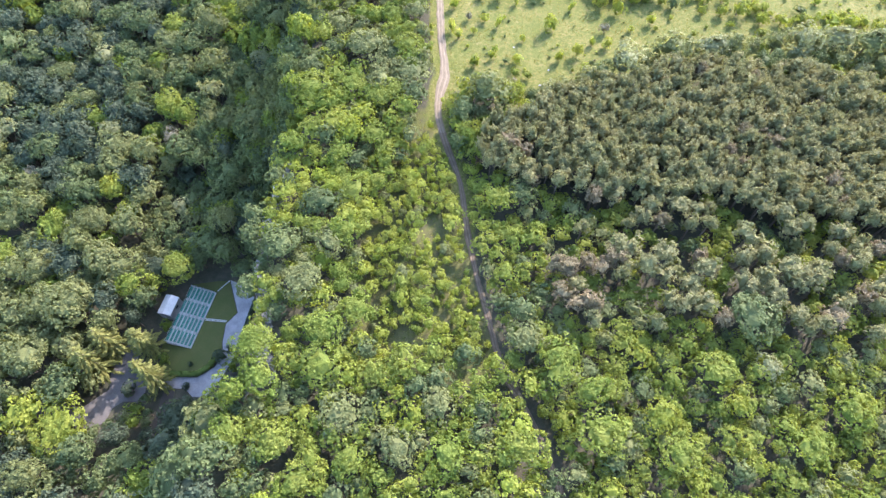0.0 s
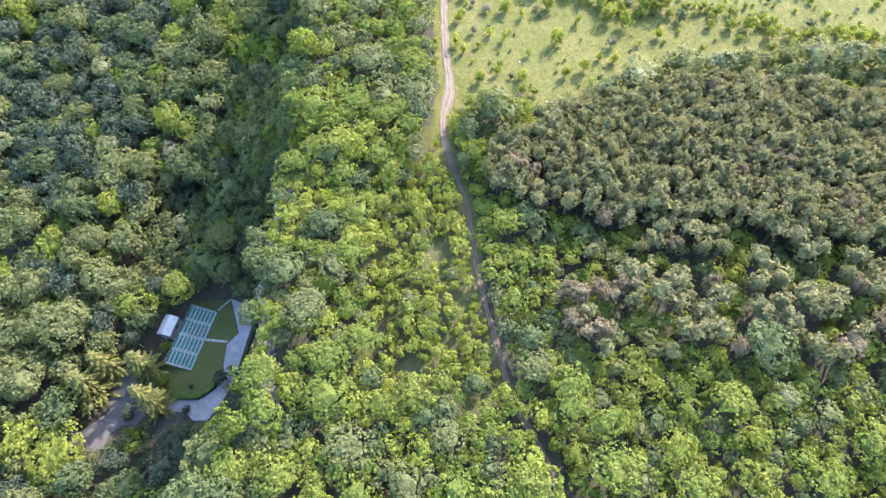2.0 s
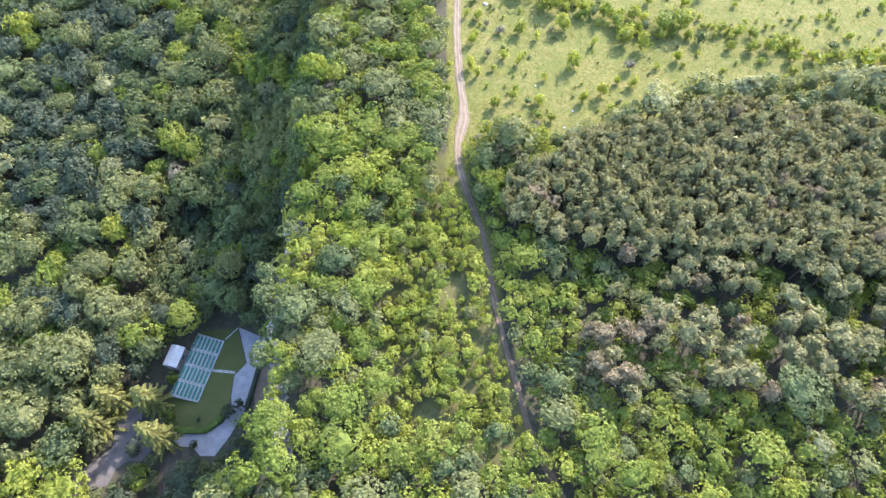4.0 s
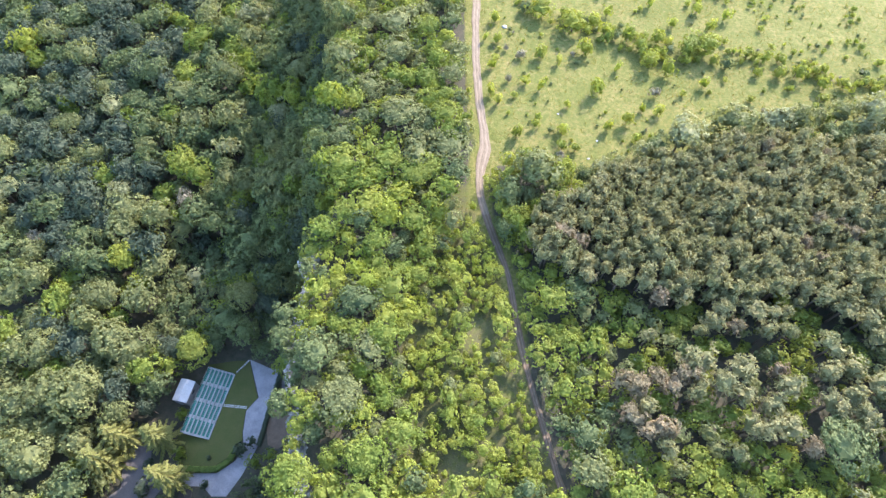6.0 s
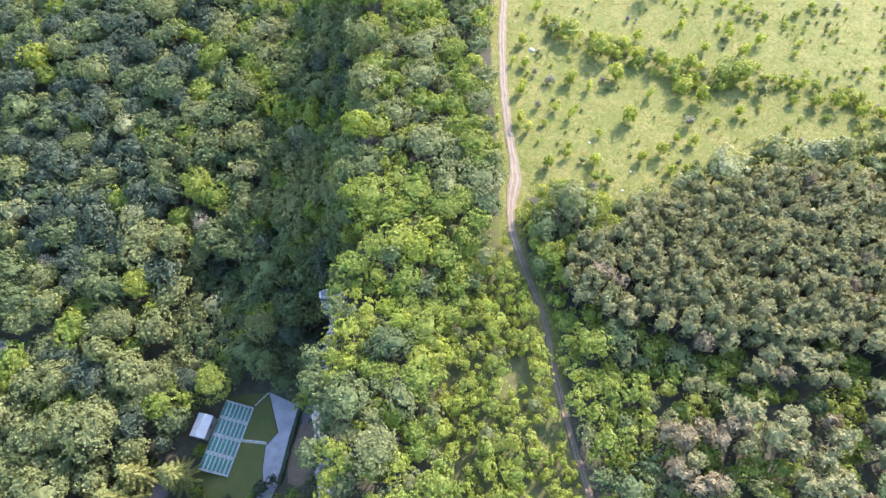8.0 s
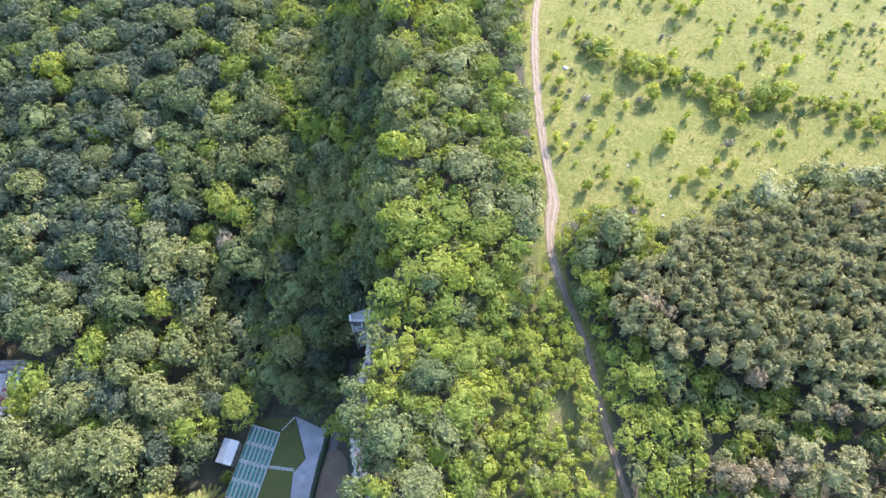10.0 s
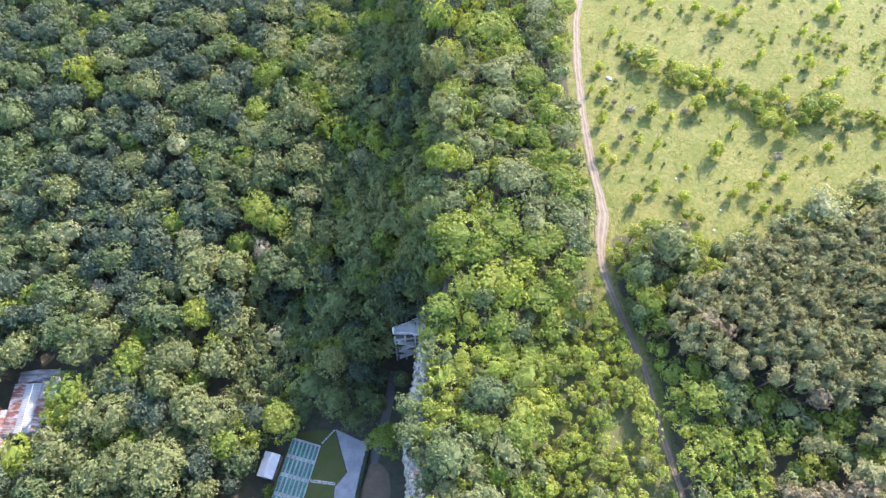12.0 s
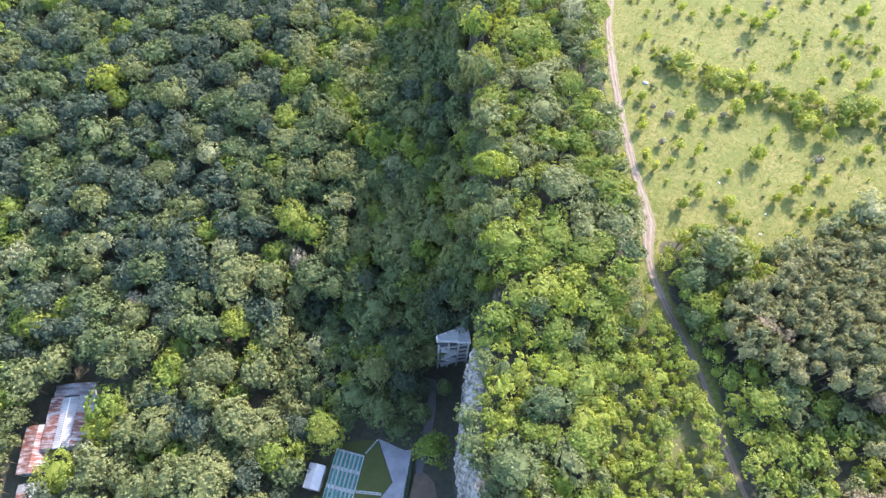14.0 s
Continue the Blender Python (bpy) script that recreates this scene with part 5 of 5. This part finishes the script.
def cliff_platform():
    """The concrete lookout on the cliff: a tall frame with open storeys, stair flights, deck and railings."""
    root = empty("lookout_platform", pose(-47.2, 103.2, 0, 0, 0, 8))
    tagged(root, "pale concrete lookout tower with stairs and railings against the cliff", "platform")

    def block(name, material, label, *boxes):
        bm = bmesh.new()
        for b in boxes:
            box(bm, *b)
        part(name, bm, material, root, label)

    for outline in ([(1.0, -1.5), (4.6, -1.9), (4.6, 3.4), (1.0, 2.7)], [(-4.2, -0.4), (0.99, -1.1), (0.99, 2.4), (-4.2, 1.1)]):
        bm = bmesh.new()
        face = bm.faces.new([bm.verts.new((x, y, -26.0)) for x, y in outline])
        for v in bmesh.ops.extrude_face_region(bm, geom=[face])["geom"]:
            if isinstance(v, bmesh.types.BMVert):
                v.co.z -= 0.3
        bmesh.ops.recalc_face_normals(bm, faces=bm.faces)
        part("deck", bm, DECK, root, "pale concrete deck")
    block("parapet", PAINT, "white parapet block", (-4.1, 0.35, -25.7, 0.5, 1.5, 1.3, 0, 0.04))
    block("back_wall", SHADE_WALL, "concrete wall darkened for shade", (0.3, 1.6, -35.0, 7.6, 0.4, 17.2, 0, 0.03))
    for x in (-3.9, -1.2, 1.5, 4.2):
        block("column", WALL, "", (x, -1.2, -35.3, 0.45, 0.45, 18.2, 0, 0.03))
    for z in (-28.6, -31.6, -34.6, -37.6, -40.6):
        block("floor_band", WALL, "", (0.15, -1.2, z, 8.4, 0.5, 0.35, 0, 0.03))
        block("landing", SHADE_WALL, "concrete landing darkened for shade", (0.15, 0.2, z + 0.05, 8.0, 2.3, 0.22, 0, 0.02))
    for k, z in enumerate((-28.6, -31.6, -34.6, -37.6)):
        bm = bmesh.new()
        x0, x1 = ((-3.2, 1.0), (1.0, -3.2))[k % 2]
        for s in range(14):
            q = (s + 0.5) / 14
            box(bm, x0 + (x1 - x0) * q, -1.9, z - 3.0 * q, 0.34, 0.95, 0.24)
        part("stair_flight", bm, STONE, root, "pale concrete stair flight")
    for pts in ([(-4.1, 1.05), (0.9, 2.3), (1.1, 2.65), (4.4, 3.3)], [(-4.0, -0.35), (0.9, -1.05), (1.1, -1.45), (4.4, -1.8)]):
        for (x0, y0), (x1, y1) in zip(pts, pts[1:]):
            L = math.hypot(x1 - x0, y1 - y0)
            n = max(2, int(L / 0.8))
            for k in range(n + 1):
                x, y = x0 + (x1 - x0) * k / n, y0 + (y1 - y0) * k / n
                bm = bmesh.new()
                rod(bm, (x, y, -26.0), (x, y, -24.9), 0.045)
                part("railing_post", bm, PAINT, root)
            for z in (-24.9, -25.4):
                bm = bmesh.new()
                rod(bm, (x0, y0, z), (x1, y1, z), 0.05)
                part("railing", bm, PAINT, root, "white painted steel rail")


# ---- the sheds in the wood ----
def sheet_roof(parent, name, x0, x1, y0, y1, z0, z1, count, material, rng):
    """Corrugated sheets side by side along y, sloping from z0 at x0 to z1 at x1."""
    step = (y1 - y0) / count
    for i in range(count):
        bm = bmesh.new()
        ya, yb = y0 + i * step + 0.01, y0 + (i + 1) * step + 0.03
        n = 8
        lift = rng.uniform(0, 0.035)
        rows = []
        for xx, zz in ((x0, z0), ((x0 + x1) / 2, (z0 + z1) / 2 + rng.uniform(-0.02, 0.02)), (x1 + (x1 - x0) * rng.uniform(-0.01, 0.02), z1)):
            rows.append([bm.verts.new((xx, ya + (yb - ya) * k / n, zz + lift + (0.03 if k % 2 else -0.03))) for k in range(n + 1)])
        for r0, r1 in zip(rows, rows[1:]):
            for k in range(n):
                f = bm.faces.new((r0[k], r0[k + 1], r1[k + 1], r1[k]))
        bmesh.ops.recalc_face_normals(bm, faces=bm.faces)
        bmesh.ops.solidify(bm, geom=bm.faces[:], thickness=0.02)
        part(name, bm, material, parent)


def long_shed(name, m, width, length, eaves, ridge, label, cap=True, rust_left=1.0, rust_right=1.0, seed=1, rest=None):
    rng = random.Random(seed)
    root = empty(name, m)
    tagged(root, label, "shed")
    for cx, cy, sx, sy in ((-width / 2 + 0.25, 0, 0.2, length - 0.4), (width / 2 - 0.25, 0, 0.2, length - 0.4), (0, -length / 2 + 0.2, width - 0.7, 0.2), (0, length / 2 - 0.2, width - 0.7, 0.2)):
        bm = bmesh.new()
        box(bm, cx, cy, eaves / 2 - 0.3, sx, sy, eaves + 0.5)
        part("wall", bm, WALL, root)
    count = max(4, int(length / 1.0))
    half = width / 2
    inner = 1.9 if cap else 0.0
    zin = ridge - (ridge - eaves) * inner / half
    for side, frac in ((-1, rust_left), (1, rust_right)):
        n_r = max(0, int(round(count * frac)))
        cut = -length / 2 + length * n_r / count
        if n_r:
            sheet_roof(root, "roof_sheet", side * inner, side * half, -length / 2, cut, zin, eaves, n_r, RUST, rng)
        if n_r < count:
            sheet_roof(root, "roof_sheet", side * inner, side * half, cut, length / 2, zin, eaves, count - n_r, rest or ZINC, rng)
    if cap:
        for side in (-1, 1):
            sheet_roof(root, "ridge_sheet", 0, side * 2.1, -length / 2 - 0.4, length / 2 - 0.6, ridge + 0.22, ridge + 0.22 - (ridge - eaves) * 1.7 / half, max(4, count // 2), ZINC, rng)
        bm = bmesh.new()
        box(bm, 0, -0.5, ridge + 0.3, 0.28, length - 0.4, 0.06, 0, 0.02)
        part("ridge_cap", bm, PAINT, root, "white ridge capping")
    for x in (-half * 0.6, half * 0.6):
        bm = bmesh.new()
        box(bm, x, -length / 2 + 0.08, eaves * 0.45, 1.6, 0.06, 1.2)
        part("window", bm, GLASS, root, "dark window opening")
    return root


paving_and_lawn()
stepping_stones()
seat_stand()
booth()
leafy_run("hedge", [(-80.2, 51.4), (-75, 51.1), (-70.6, 51.2), (-67.6, 53.4), (-66.2, 56.6)], 1.5, 1.25, "hedge", "clipped green hedge along the lawn's edge", 5)
leafy_run("hedge", [(-57.2, 78.0), (-58.6, 70.0), (-59.6, 63.0), (-60.4, 57.2)], 1.1, 0.9, "dark", "dark green uneven hedge beside the walkway", 6)
cliff_platform()
long_shed("barn", pose(-152.8, 86.6, -51.3, 0, 0, 5.6), 12.2, 14.0, 3.7, 5.1, "long low barn with rusty side roofs and pale ridge sheets", True, 1.0, 0.62, 3)
long_shed("shed", pose(-153.75, 95.4, -51.3, 0, 0, 5.6), 11.0, 3.5, 3.5, 4.6, "dark weathered sheet-roofed end bay of the barn", False, 0.0, 0.0, 6, OLD_SHEET)
long_shed("shed", pose(-160.0, 79.4, -51.6, 0, 0, 6), 7.4, 12.6, 2.9, 3.9, "rusty sheet-roofed shed built against the barn", False, 1.0, 0.8, 4)
long_shed("shed", pose(-158.6, 66.6, -52.2, 0, 0, 6), 6.0, 8.4, 2.4, 3.1, "small rusty lean-to shed with patched sheets", False, 0.7, 0.4, 5)
for bx, by, bs in ((8.2, 172.4, 0.9), (27.5, 121.5, 0.4), (21, 137, 0.35), (30.5, 127.5, 0.3), (-5.4, 137.5, 0.4), (-4.9, 140.2, 0.3)):
    boulder(bx, by, bs, bx)
landmark_trees()
brow_edge()
fill()
meadow_grass()
